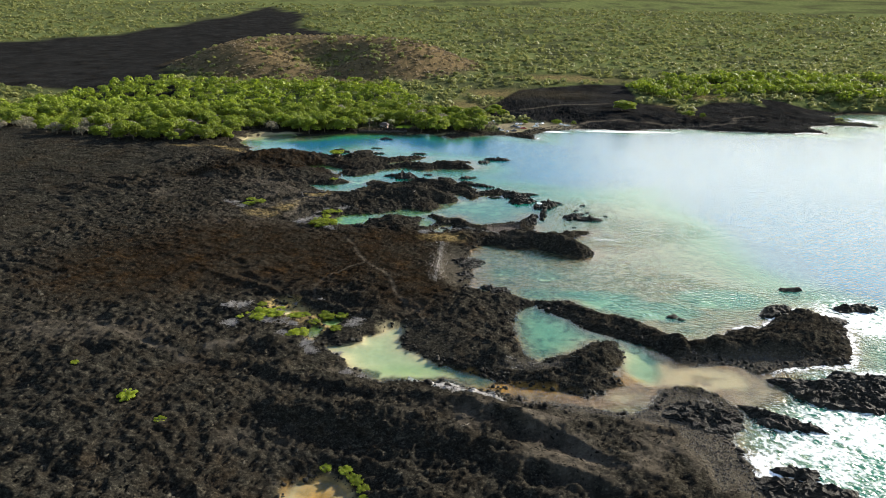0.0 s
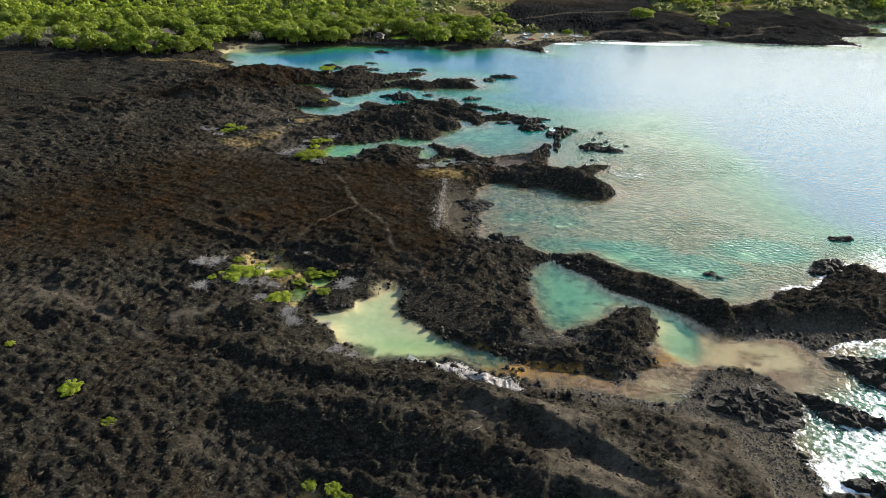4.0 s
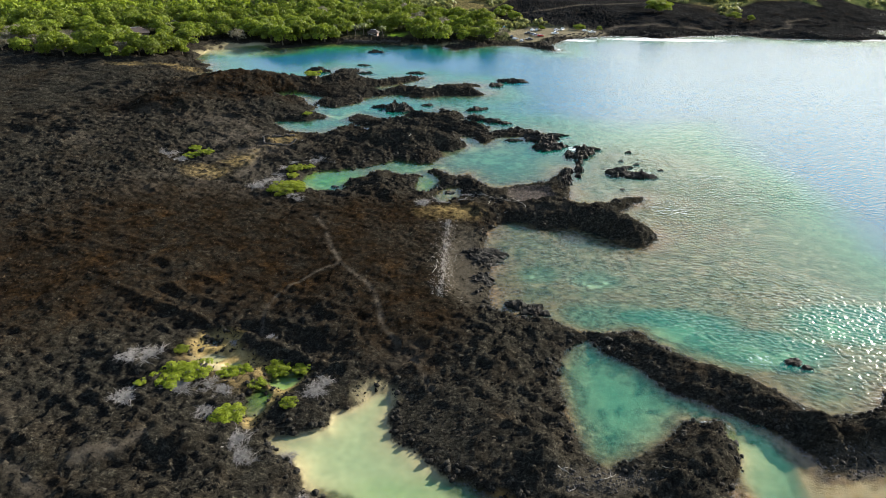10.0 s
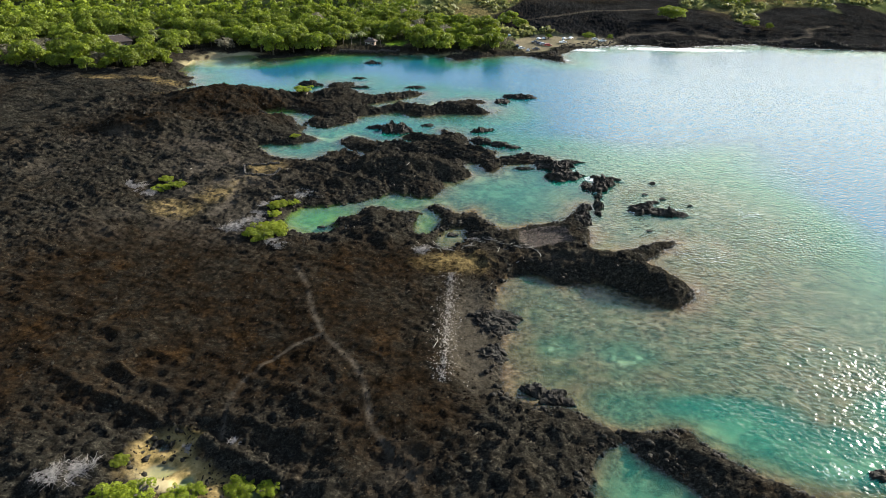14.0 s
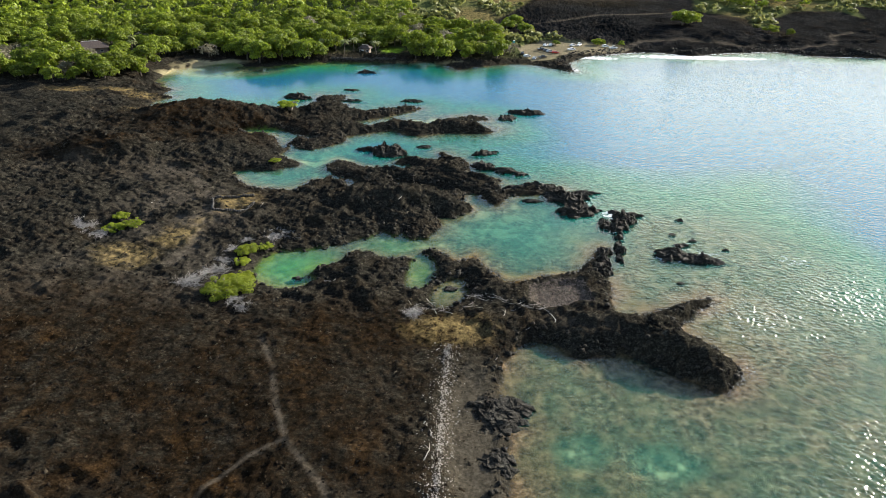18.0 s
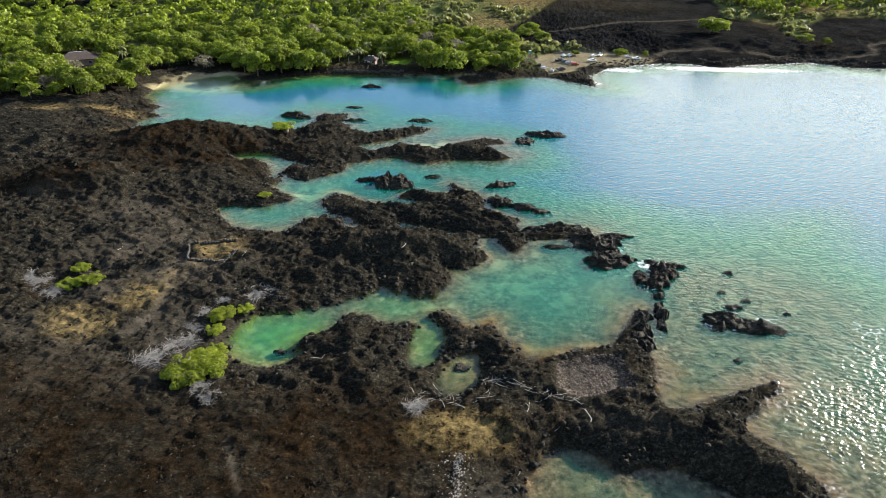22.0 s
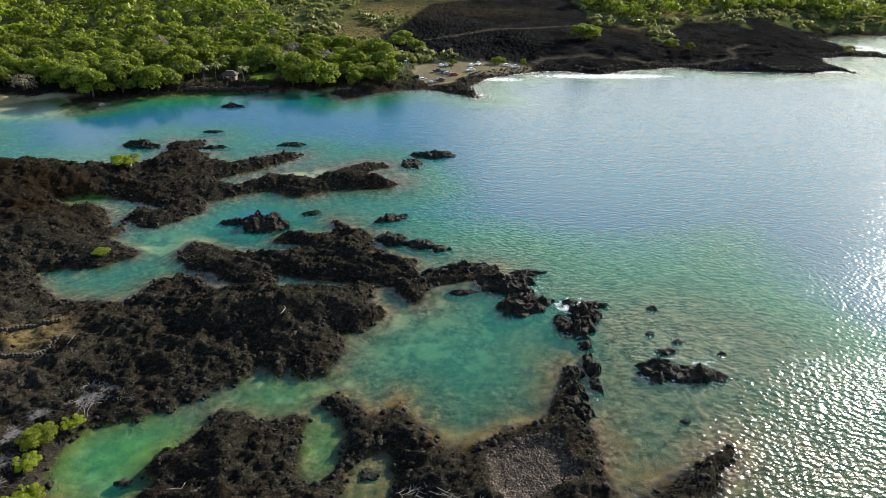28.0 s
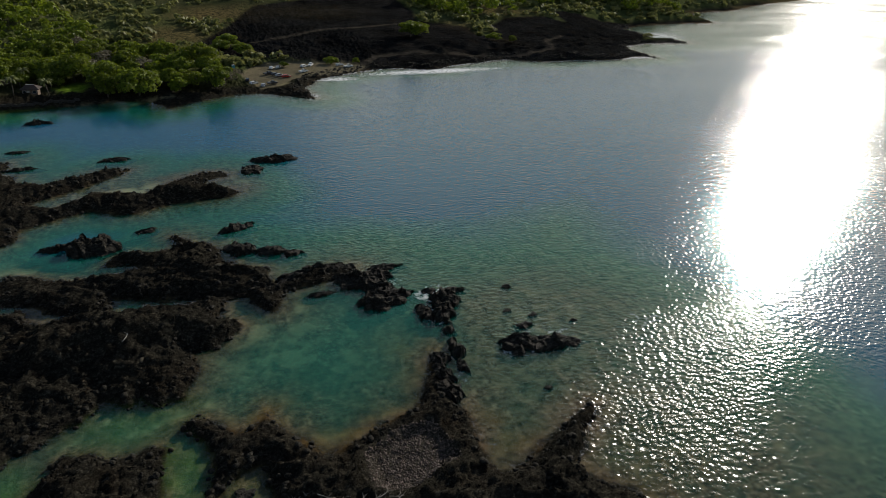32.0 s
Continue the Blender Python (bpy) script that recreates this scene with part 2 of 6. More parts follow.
def water_material():
    k = Nodes("sea_water")
    k.n.remove(k.bsdf)
    depth, foam_glint, open_sea = k.attr("depth"), k.attr("foam_glint"), k.attr("open_sea")

    def fade(rate):
        return k.math("EXPONENT", k.math("MULTIPLY", depth, -rate))
    tint = k.n.new("ShaderNodeCombineColor")
    for s, rate in zip(tint.inputs, (0.27, 0.065, 0.085)):
        k.put(s, fade(rate))
    clear = k.n.new("ShaderNodeBsdfTransparent")
    k.put(clear.inputs[0], tint.outputs[0])
    body = k.n.new("ShaderNodeBsdfDiffuse")
    k.put(body.inputs[0], k.mix(k.ramp(k.math("MULTIPLY", depth, 0.085), (0.4, 0.0), (0.64, 1.0)), (0.007, 0.172, 0.124), (0.01, 0.118, 0.215)))
    inside = k.n.new("ShaderNodeMixShader")
    k.put(inside.inputs[0], k.math("MULTIPLY", k.math("SUBTRACT", 1.0, fade(0.17)), 0.95))
    k.l.new(clear.outputs[0], inside.inputs[1])
    k.l.new(body.outputs[0], inside.inputs[2])
    swell = k.noise(5.0, 1.5, 0.5, (0.75, 1.35, 1, 0.5))
    chop = k.noise(1.9, 1.5, 0.5, (0.85, 1.2, 1, 0.25))
    wind = k.math("MINIMUM", open_sea, 1.0)
    broken = k.math("MAXIMUM", k.math("SUBTRACT", open_sea, 1.0), 0.0)
    size = k.math("MULTIPLY_ADD", broken, 0.8, k.math("MULTIPLY_ADD", wind, 0.5, 0.15))
    ripple = k.noise(0.9, 1.0, 0.5)
    waves = k.math("MULTIPLY", k.math("ADD", k.math("MULTIPLY_ADD", swell, 0.28, k.math("MULTIPLY", chop, 0.36)), k.math("MULTIPLY", ripple, 0.34)), size)
    facets = k.noise(1.05, 0.5, 0.5, (0.85, 1.15, 1, 0.35))
    waves = k.math("MULTIPLY_ADD", facets, k.math("MULTIPLY_ADD", broken, 1.0, k.math("MULTIPLY", wind, 0.33)), waves)
    normal = k.bump(waves, 1.0, 0.4)
    gloss = k.n.new("ShaderNodeBsdfGlossy")
    blown = k.math("ADD", k.ramp(k.noise(55, 3, 0.5, (0.5, 1.6, 1, 0.4)), (0.35, 0.06), (0.65, 0.11)), 0.04)
    k.put(gloss.inputs["Roughness"], k.math("MULTIPLY_ADD", k.math("MINIMUM", broken, 1.0), 0.15, blown))
    k.l.new(normal, gloss.inputs["Normal"])
    fresnel = k.n.new("ShaderNodeFresnel")
    fresnel.inputs["IOR"].default_value = 1.33
    k.l.new(normal, fresnel.inputs["Normal"])
    top = k.n.new("ShaderNodeMixShader")
    k.l.new(fresnel.outputs[0], top.inputs[0])
    k.l.new(inside.outputs[0], top.inputs[1])
    k.l.new(gloss.outputs[0], top.inputs[2])
    # white of the surf, and of sun glints painted in the same way
    white = k.n.new("ShaderNodeBsdfDiffuse")
    white.inputs[0].default_value = (0.85, 0.87, 0.88, 1)
    web = k.math("SUBTRACT", 1.0, k.math("ABSOLUTE", k.math("MULTIPLY_ADD", k.noise(3.6, 5, 0.6), 2.0, -1.0)))
    lace = k.math("MULTIPLY_ADD", web, 0.55, k.math("MULTIPLY", k.noise(1.3, 6, 0.7), 0.45))
    spread = k.ramp(k.math("ADD", lace, k.math("MULTIPLY_ADD", foam_glint, 0.4, -0.40)), (0.54, 0.0), (0.74, 1.0))
    last = k.n.new("ShaderNodeMixShader")
    k.put(last.inputs[0], k.math("MULTIPLY", spread, k.math("MINIMUM", k.math("MULTIPLY", foam_glint, 4.0), 1.0)))
    k.l.new(top.outputs[0], last.inputs[1])
    k.l.new(white.outputs[0], last.inputs[2])
    k.l.new(last.outputs[0], k.out.inputs[0])
    return k.mat


def leaf_material(name, dark, light, glow=0.35):
    k = Nodes(name)
    island = k.n.new("ShaderNodeNewGeometry").outputs["Random Per Island"]
    col = k.ramp(k.math("MULTIPLY_ADD", island, 0.55, k.math("MULTIPLY", k.noise(14, 4), 0.6)), (0.15, dark), (0.85, light))
    col = k.mix(1.0, col, k.vary(0.5), "MULTIPLY")
    k.done(col, 0.6, spec=0.3)
    through_leaf = k.n.new("ShaderNodeBsdfTranslucent")
    k.put(through_leaf.inputs[0], k.mix(0.5, col, light))
    blend = k.n.new("ShaderNodeMixShader")
    blend.inputs[0].default_value = glow
    k.l.new(k.bsdf.outputs[0], blend.inputs[1])
    k.l.new(through_leaf.outputs[0], blend.inputs[2])
    k.l.new(blend.outputs[0], k.out.inputs[0])
    return k.mat


def simple(name, a, b, size, rough=0.8, metal=0.0, bump=0.3, reach=0.05, spec=0.5):
    k = Nodes(name)
    grain = k.noise(size, 5, 0.6)
    col = k.mix(1.0, k.ramp(grain, (0.3, a), (0.7, b)), k.vary(0.25), "MULTIPLY")
    return k.done(col, rough, k.bump(grain, bump, reach) if bump else None, metal, spec)


M_GROUND, M_ROCK, M_WATER = ground_material(), rock_material(), water_material()
M_CLINKER, M_BROWN_CLINKER = clinker_material("black_clinker", False), clinker_material("brown_clinker", True)
M_STONE = simple("grey_lava_stone", (0.018, 0.0165, 0.0145), (0.06, 0.055, 0.048), 0.25, 0.9, 0, 0.6)
M_LEAF = leaf_material("kiawe_leaves", (0.012, 0.028, 0.004), (0.205, 0.262, 0.016), 0.38)
M_BUSH = leaf_material("shore_bush_leaves", (0.07, 0.12, 0.006), (0.27, 0.32, 0.02), 0.45)
M_SCRUB = leaf_material("dry_scrub_leaves", (0.075, 0.095, 0.025), (0.22, 0.225, 0.07), 0.4)
M_CONE_SCRUB = leaf_material("brown_cone_scrub", (0.06, 0.05, 0.028), (0.2, 0.15, 0.085), 0.3)
M_GREY_LEAF = leaf_material("grey_leafless_twigs", (0.07, 0.065, 0.04), (0.22, 0.2, 0.13), 0.3)
M_PALM = leaf_material("palm_fronds", (0.06, 0.075, 0.02), (0.2, 0.22, 0.07))
M_BARK = simple("bark", (0.05, 0.04, 0.03), (0.13, 0.105, 0.08), 0.3)
M_DRIFT = simple("bleached_wood", (0.15, 0.135, 0.115), (0.36, 0.33, 0.29), 0.3)
M_CAR = {c: simple("car_paint_" + c, tuple(0.9 * q for q in p), p, 3, 0.25, 0.0, 0) for c, p in (("white", (0.75, 0.75, 0.73)), ("dark", (0.03, 0.032, 0.04)), ("red", (0.45, 0.03, 0.02)), ("silver", (0.4, 0.41, 0.42)))}
M_TYRE = simple("tyre_rubber", (0.015, 0.015, 0.015), (0.03, 0.03, 0.03), 0.2, 0.9, 0, 0)
M_RIM = simple("wheel_metal", (0.35, 0.35, 0.36), (0.5, 0.5, 0.5), 0.3, 0.35, 0.9, 0)
M_PANE = simple("dark_glass", (0.015, 0.02, 0.025), (0.03, 0.035, 0.04), 2, 0.08, 0, 0)
M_LAMP = simple("lamp_glass", (0.6, 0.6, 0.55), (0.75, 0.75, 0.7), 0.2, 0.15, 0, 0)
M_WALL = simple("weathered_boards", (0.12, 0.085, 0.06), (0.22, 0.165, 0.12), 0.6)
M_ROOF = simple("brown_roof_shingles", (0.028, 0.02, 0.016), (0.07, 0.05, 0.04), 0.5, 0.85)
M_RED_ROOF = simple("faded_red_roof", (0.16, 0.045, 0.035), (0.3, 0.1, 0.08), 0.7, 0.8)
M_PALE = simple("pale_trim", (0.45, 0.43, 0.4), (0.62, 0.6, 0.56), 0.5)
M_TEAL = simple("teal_plastic", (0.03, 0.2, 0.24), (0.05, 0.28, 0.32), 0.6, 0.5, 0, 0)
M_CORAL = simple("bleached_coral", (0.12, 0.11, 0.1), (0.3, 0.28, 0.26), 0.3)
M_RUBBLE = simple("tan_rubble", (0.035, 0.028, 0.023), (0.17, 0.125, 0.1), 0.9)
M_SHINGLE = simple("white_coral_shingle", (0.22, 0.205, 0.185), (0.5, 0.47, 0.43), 0.3)
M_TWIG = simple("grey_dead_twigs", (0.09, 0.082, 0.075), (0.24, 0.225, 0.21), 0.4)

# ---- the plan of the shore, in metres ----
BASE = [(-4700, -3000), (60, -3000), (82, -300), (58, -120), (70, -40), (52, 10), (64, 60), (20, 112), (-40, 135), (-60, 200), (-62, 262), (-62, 290), (-85, 318), (-88, 350), (-100, 390), (-135, 400), (-152, 450), (-150, 485), (-330, 530), (-4700, 530)]
FORESHORE = [(-14.9, 138), (-9.3, 138.9), (-2.6, 138.6), (0.3, 138.7), (5, 136.8), (9.6, 135.1), (12.4, 135.2), (14.1, 137.4), (15.3, 139.2), (16.2, 138.2), (14.4, 134.6), (15.4, 133.6), (18.6, 133.4), (18.9, 132.7), (14.8, 132.2), (18.4, 131.3), (22.1, 131.5), (26.2, 130.4), (33.2, 129.3), (38.7, 127.6), (43.3, 127.2), (47.3, 128.7), (49.9, 131.1), (51.5, 134), (54.6, 137.7), (57.8, 139.6), (61.2, 140.2), (63.9, 138.8), (66.2, 136.7), (67.6, 134), (68.7, 131), (69.6, 129.1), (66.8, 124.4), (63.5, 120.8), (62.1, 116.6), (63, 112.7), (63.2, 107.6), (60, 40), (-120, 60), (-70, 170)]
MAINLAND = [(12.5, 137.5), (15.9, 140.3), (19.4, 138.3), (23.1, 137.5), (28.8, 137.2), (32.2, 136), (34.6, 134.5), (36.7, 135.3), (39.6, 137), (43, 138.5), (45.2, 139.3), (44.1, 140.2), (46, 141.3), (44, 142.8), (44, 145.6), (46, 148.5), (48.6, 152.1), (49.2, 155.3), (48.8, 158.1), (49.1, 161.1), (48.7, 162.7), (46.4, 161.7), (44.3, 161.5), (42.2, 162.2), (40, 160.5), (38, 157.9), (35.3, 155.3), (32.7, 153.7), (29.1, 151.7), (25.7, 150.7)] + [(23.9, 152.2), (22.1, 154.6), (21.5, 158.7), (20.8, 164.2), (20.9, 170.4), (21.3, 175.6), (22.5, 180), (24.2, 183.1), (27.2, 185.3), (30.3, 186.4), (27.8, 189.3), (24.7, 191), (22.3, 193.5), (20.4, 194.8), (17, 194.5), (12.5, 196), (9, 198.5), (8.5, 203), (9, 209.6), (9.3, 213), (10, 217), (9.5, 222), (8.9, 227.8), (9.7, 232.4), (9.5, 237), (-60, 300), (-150, 300), (-150, 100), (-60, 120)]
RIDGE = [(30.3, 186.4), (32.5, 182.4), (35.1, 179.5), (38.2, 176.3), (40.6, 173.6), (41.9, 170.7), (44.6, 168.4), (47.6, 166.6), (50.1, 165.1), (53.5, 163.4), (57.1, 160.7), (59.4, 158.2), (61.1, 155.7), (62.3, 153.5), (62.7, 151.8), (61.7, 149.9), (65.7, 150.1), (69.6, 151.2), (75.2, 151.5), (79.4, 150.1), (81.1, 145.4), (86, 148.4), (91.3, 150.6), (98.4, 151.2), (105.3, 152.2), (109.1, 153.4), (113.2, 160.1)] + [(115.6, 165.6), (119.4, 173.8), (119.7, 180.2), (116.4, 182.8), (115.2, 185.7), (111.7, 186.2), (105.8, 184.5), (100.3, 179.2), (95.1, 172), (89.8, 172.8), (83.7, 170.6), (80.4, 166.4), (71.8, 163.2), (68.2, 162.4), (66.5, 164.2), (64.4, 167.3), (62.2, 170.6), (59.7, 173.6), (56.6, 175.5), (51.3, 178.4), (46.1, 182.3), (43.1, 185.8), (41.7, 189.4), (38.6, 189.4), (33, 188.4), (27.8, 189.3)]
PENINSULA = [(37.1, 257.7), (38, 254.5), (39.8, 253.5), (43.7, 254.9), (46, 256.5), (48.3, 257.9), (52.3, 258.6), (56.9, 260.8), (61.9, 263.3), (61.6, 261.7), (57.6, 258.5), (53.7, 254.5), (50.2, 251), (50.7, 249), (53.2, 246.5), (55.6, 243.4), (57.1, 239.8), (58, 237.3), (57.3, 234.1), (55.1, 232.1), (52.7, 229.8), (50.8, 230.5), (49.1, 231.7), (46.4, 233.2), (43.9, 235.4), (42.3, 237.6), (39.6, 239.7), (36.6, 241.2), (34.6, 241.2), (32.9, 240.2), (29.4, 239.7), (26, 239.6), (24, 241.3), (22.6, 243.3), (20.5, 244.7), (17.6, 244.6), (14.5, 242.6), (11.9, 239.1), (10.3, 236.1), (9.6, 230.9), (4, 228), (-60, 240), (-60, 258), (25, 262)]
POOL_SHORE = [(-26, 279.2), (-25.8, 281.2), (-24, 282.5), (-20.4, 282), (-17.9, 279.5), (-14.4, 278.6), (-12.3, 280.1), (-9.7, 279), (-7, 284.1), (-4.5, 284.7), (-2.7, 282.7), (-1, 281), (0.7, 279.3), (2.9, 278.1), (5.3, 280.4), (6.3, 281.7), (6.9, 279.2), (9.5, 275.8), (10.9, 273.1), (12.3, 270.6), (13.6, 267.9), (16.2, 268.4), (19, 269.3), (22.4, 271), (25.9, 272.6), (31.4, 273.1), (33.2, 274.2), (34.2, 276.9), (36, 279.6), (37.9, 282), (39.2, 285.8), (40.8, 287.4), (40, 283), (38.4, 278.4), (37.2, 275), (38, 273.1), (38.6, 271.5), (39.1, 269.4), (39.1, 266.2), (38.1, 262.9), (37.5, 259.4), (37.5, 257.3), (38.3, 253.8), (39.4, 252.1), (30, 248), (-20, 245), (-45, 262)]
NORTH_REEF = [(36.5, 327), (35, 328), (30.5, 328.5), (27.5, 329), (25, 327.5), (22.5, 325.5), (18, 324), (16, 326.5), (16, 331), (16, 334), (13, 335.5), (10, 337), (9.5, 340.5), (7, 339), (7, 344), (7, 348.5), (5, 351.5), (1, 354), (-1, 357.5), (-3.5, 359.5), (-2, 353), (-4.5, 351), (-9.5, 350.5), (-12, 352), (-15.5, 352), (-18, 350.5), (-19.5, 347.5), (-17.5, 347), (-13.5, 347.5), (-11.5, 343.5), (-17, 342.5), (-23.5, 342), (-27, 342.5), (-32, 345), (-27, 335), (4, 323.3), (12, 323.3), (20, 323)]
SOUTH_REEF = [(-31.5, 285.8), (-29.1, 286.5), (-26.1, 288.7), (-22.8, 290.3), (-20, 292.9), (-19, 294.9), (-16.4, 293.1), (-14.1, 291.1), (-13.4, 294.3), (-12.5, 292.2), (-10.4, 290.2), (-8.3, 290.9), (-6.1, 290.4), (-5.3, 293.6), (-4.1, 296.5), (-2.9, 298.8), (-3.5, 303), (-4, 305), (-1, 305), (1, 304.5), (3, 307), (5.5, 309), (7, 311), (5, 313), (3, 313), (2.5, 315), (4, 318), (4.5, 321.5), (7.5, 322.5), (10.5, 322), (11, 318), (13, 315.5), (14.5, 313.5), (16, 315.5), (17, 318), (18.5, 322), (22, 322), (28, 323), (33.5, 324.5), (36.5, 327), (18, 324), (-10, 322), (-49, 321), (-65, 323.5), (-110, 300), (-60, 262)]
WEST_REEF = [(-27, 342.5), (-32, 345), (-35.5, 348), (-39.5, 349), (-41, 345.5), (-42, 342), (-42.5, 340.5), (-39.5, 338.5), (-38, 334.5), (-33.5, 333), (-29.5, 329), (-25, 326), (-23, 324), (-27, 322.5), (-30.5, 324), (-33, 326), (-35, 331.5), (-40, 331), (-43.5, 331), (-45.5, 330), (-46, 327.5), (-48, 323.5), (-49, 321), (-49, 312), (-18, 312), (-18, 340)]
OUTER_REEF = [(-55.5, 361), (-51, 359.5), (-47, 362.5), (-44, 365.5), (-40.5, 369.5), (-40, 376), (-35, 379), (-30, 381), (-24.5, 384), (-20.5, 383.5), (-16.5, 379.5), (-11.5, 378.5), (-8, 380.5), (-1, 383.5), (8.5, 383), (14, 383), (18, 386), (14.5, 388.5), (9.5, 392), (6.5, 396), (11, 399), (15.5, 400.5), (16, 403.5), (13.5, 405), (9, 405.5), (5, 403.5), (-1.5, 398.5), (-5.5, 393.5), (-7.5, 390), (-12.5, 391)] + [(-17.5, 394), (-21.5, 394.5), (-27, 391), (-32.5, 387.5), (-38.5, 387.5), (-40.5, 390), (-39, 394), (-32, 399.5), (-24, 405), (-18.5, 409.5), (-13, 415.5), (-19.5, 415.5), (-25, 413.5), (-31, 409.5), (-37, 407), (-46, 412.5), (-45, 418.5), (-50.5, 420), (-49, 427.5), (-48.5, 433), (-54, 431.5), (-59.5, 432.5), (-60, 426.5), (-59.5, 418.5), (-61, 410.5), (-64.5, 407.5), (-68, 405), (-66, 385), (-60, 366)]
WEST_LAVA = [(-49, 321), (-54.5, 321), (-59, 321.5), (-64, 324), (-69, 329), (-73, 335), (-72, 337.5), (-69.5, 338), (-67.5, 339), (-64, 337.5), (-59.5, 338.5), (-56.5, 341), (-52.5, 342.5), (-52, 345), (-57, 348.5), (-59.5, 351), (-62, 353.5), (-59, 357), (-60.5, 363.5), (-58, 372), (-60, 400), (-64.5, 407.5), (-71.5, 409.5), (-77, 407.5), (-85, 405.5), (-91, 405.5), (-95.5, 408), (-100, 409), (-106, 408), (-111, 404), (-118, 401), (-126, 403), (-129, 403), (-131, 410), (-132, 416.5), (-130, 422.5), (-125.5, 424.5), (-133, 427.5), (-132, 434.5), (-131, 438.5), (-139, 442.5), (-140.5, 448.5), (-146, 452), (-240, 520), (-330, 520), (-330, 280), (-140, 280), (-60, 300), (-49, 312)]
NORTH_SHORE = [(-145.5, 450.5), (-146, 459.5), (-145.5, 478), (-133, 488), (-119, 497.5), (-109.5, 486), (-94.5, 488.5), (-84.5, 495.5), (-66.5, 500.5), (-49, 502), (-37, 505), (-13.5, 509), (-2.5, 506), (5, 491), (13, 499), (30, 507.5), (44.5, 510), (57.5, 502), (68.5, 494), (68, 513), (78.5, 531.5), (97, 542), (119, 551), (133, 551), (150, 542.5), (167.5, 551.5), (209.5, 563), (232.5, 550.5), (259, 551), (267.5, 549)] + [(289.5, 547), (313.5, 557.5), (320, 546), (320.5, 561), (318.5, 572.5), (331, 592.5), (357.5, 600), (374.5, 598.5), (392.5, 595.5), (388.5, 612), (377.5, 617.5), (383, 637.5), (378, 659.5), (413, 681.5), (448, 687), (491, 692.5), (517, 689), (523, 712.5), (502.5, 727), (551.5, 757.5), (605.5, 775), (621, 771), (675, 803.5), (782, 847.5), (1400, 1050), (4700, 2400), (4700, 4700), (-4700, 4700), (-4700, 515), (-330, 515)]
LANDS = [BASE, FORESHORE, MAINLAND, RIDGE, PENINSULA, POOL_SHORE, SOUTH_REEF, NORTH_REEF, WEST_REEF, OUTER_REEF, WEST_LAVA, NORTH_SHORE]
POND = [(-32.2, 155.7), (-30.3, 157.1), (-26, 157.9), (-21.8, 159), (-21.5, 161.9), (-20.1, 163.7), (-16.9, 165.3), (-15.9, 167.6), (-13.7, 169.2), (-11.3, 169.7), (-10.9, 165), (-11.9, 163), (-11.5, 160.3), (-10.3, 156.9), (-8.2, 154.8), (-5.9, 152.9), (-4.3, 151.1), (-2.2, 149.1), (0.4, 147.7), (4.5, 145.9), (7.4, 144.7), (10.3, 143.6), (13.2, 141.9), (14.4, 140.5), (13.6, 138.9), (11.9, 137.2), (10.2, 136.2), (7.8, 136.5), (5.1, 137.8), (2.1, 139.1), (0.5, 140.2), (-0.6, 138.9), (-2.6, 139.4), (-5.5, 139.3), (-9.3, 139.6), (-12.2, 139.8), (-15, 138.5), (-17.1, 139.9), (-18.4, 142.4), (-20.7, 144.4), (-22.8, 145.3), (-24.6, 147.3), (-24.6, 149.6), (-26.6, 151.8), (-29.5, 153.3)]
GREEN_POOL = [(-47.6, 268.3), (-48.3, 272.2), (-48.3, 276.8), (-47.2, 279.5), (-44.4, 281.4), (-40.1, 282.6), (-35.7, 283.7), (-32.5, 284.6), (-29.9, 286.3), (-28, 287), (-26.8, 283.7), (-26.9, 279.7), (-27.8, 277.3), (-29.5, 275.5), (-32.4, 273.9), (-34, 271.7), (-34, 269.5), (-32.1, 268), (-32.9, 266.3), (-34.8, 264.5), (-36.9, 263.1), (-39.8, 262.5), (-42.5, 263.1), (-44.7, 264.8)]
ROUND_POOL = [(-4.7, 261.7), (-4.3, 263.9), (-3.4, 266.2), (-1.8, 268.3), (0.3, 269.5), (2.7, 270), (4.1, 268.6), (4.3, 265.1), (4, 262), (2.8, 260.1), (1, 258), (-0.7, 256.2), (-2.6, 256), (-4.2, 257.2), (-4.6, 259.7)]
FRONT_POOL = [(-29, 94.5), (-29, 101), (-23.5, 103), (-20, 102.5), (-17, 100), (-15.5, 94.5)]
INLET = [(-9.7, 279), (-9.5, 276), (-10.5, 273.5), (-10.5, 271.1), (-11.2, 269), (-10.8, 266.4), (-9.8, 264.3), (-8, 263.8), (-6.2, 265.3), (-5.3, 267), (-3.6, 269.5), (-3.3, 271.7), (-2.9, 275), (-3.6, 278.4), (-4.8, 280.8), (-6.5, 282.6), (-7, 284.1), (-5.7, 287.6), (-9.3, 287.4), (-13.5, 281.5)]
LAGOON = [(-82, 379), (-77.5, 381.5), (-70, 382), (-64, 380.5), (-57.5, 377), (-53.5, 375.5), (-51.5, 371.5), (-53.5, 370), (-56.5, 372), (-59.5, 369), (-60.5, 365), (-60.5, 360.5), (-62.5, 359), (-64.5, 362), (-63.5, 365.5), (-67.5, 372.5), (-72.5, 376.5), (-77.5, 374.5)]
MARSH = [(-55.3, 183.3), (-51.7, 185), (-47.8, 185.9), (-43.7, 184.8), (-43.3, 180.5), (-39.6, 177.2), (-33.3, 174.7), (-27.7, 173.3), (-29.2, 169.6), (-31.9, 165.7), (-33.4, 161.2), (-35.8, 157), (-37.5, 159.7), (-36.9, 164.8), (-35.2, 168.8), (-36.1, 172.4), (-41.1, 174.5), (-47.1, 176), (-51.5, 179.2)]
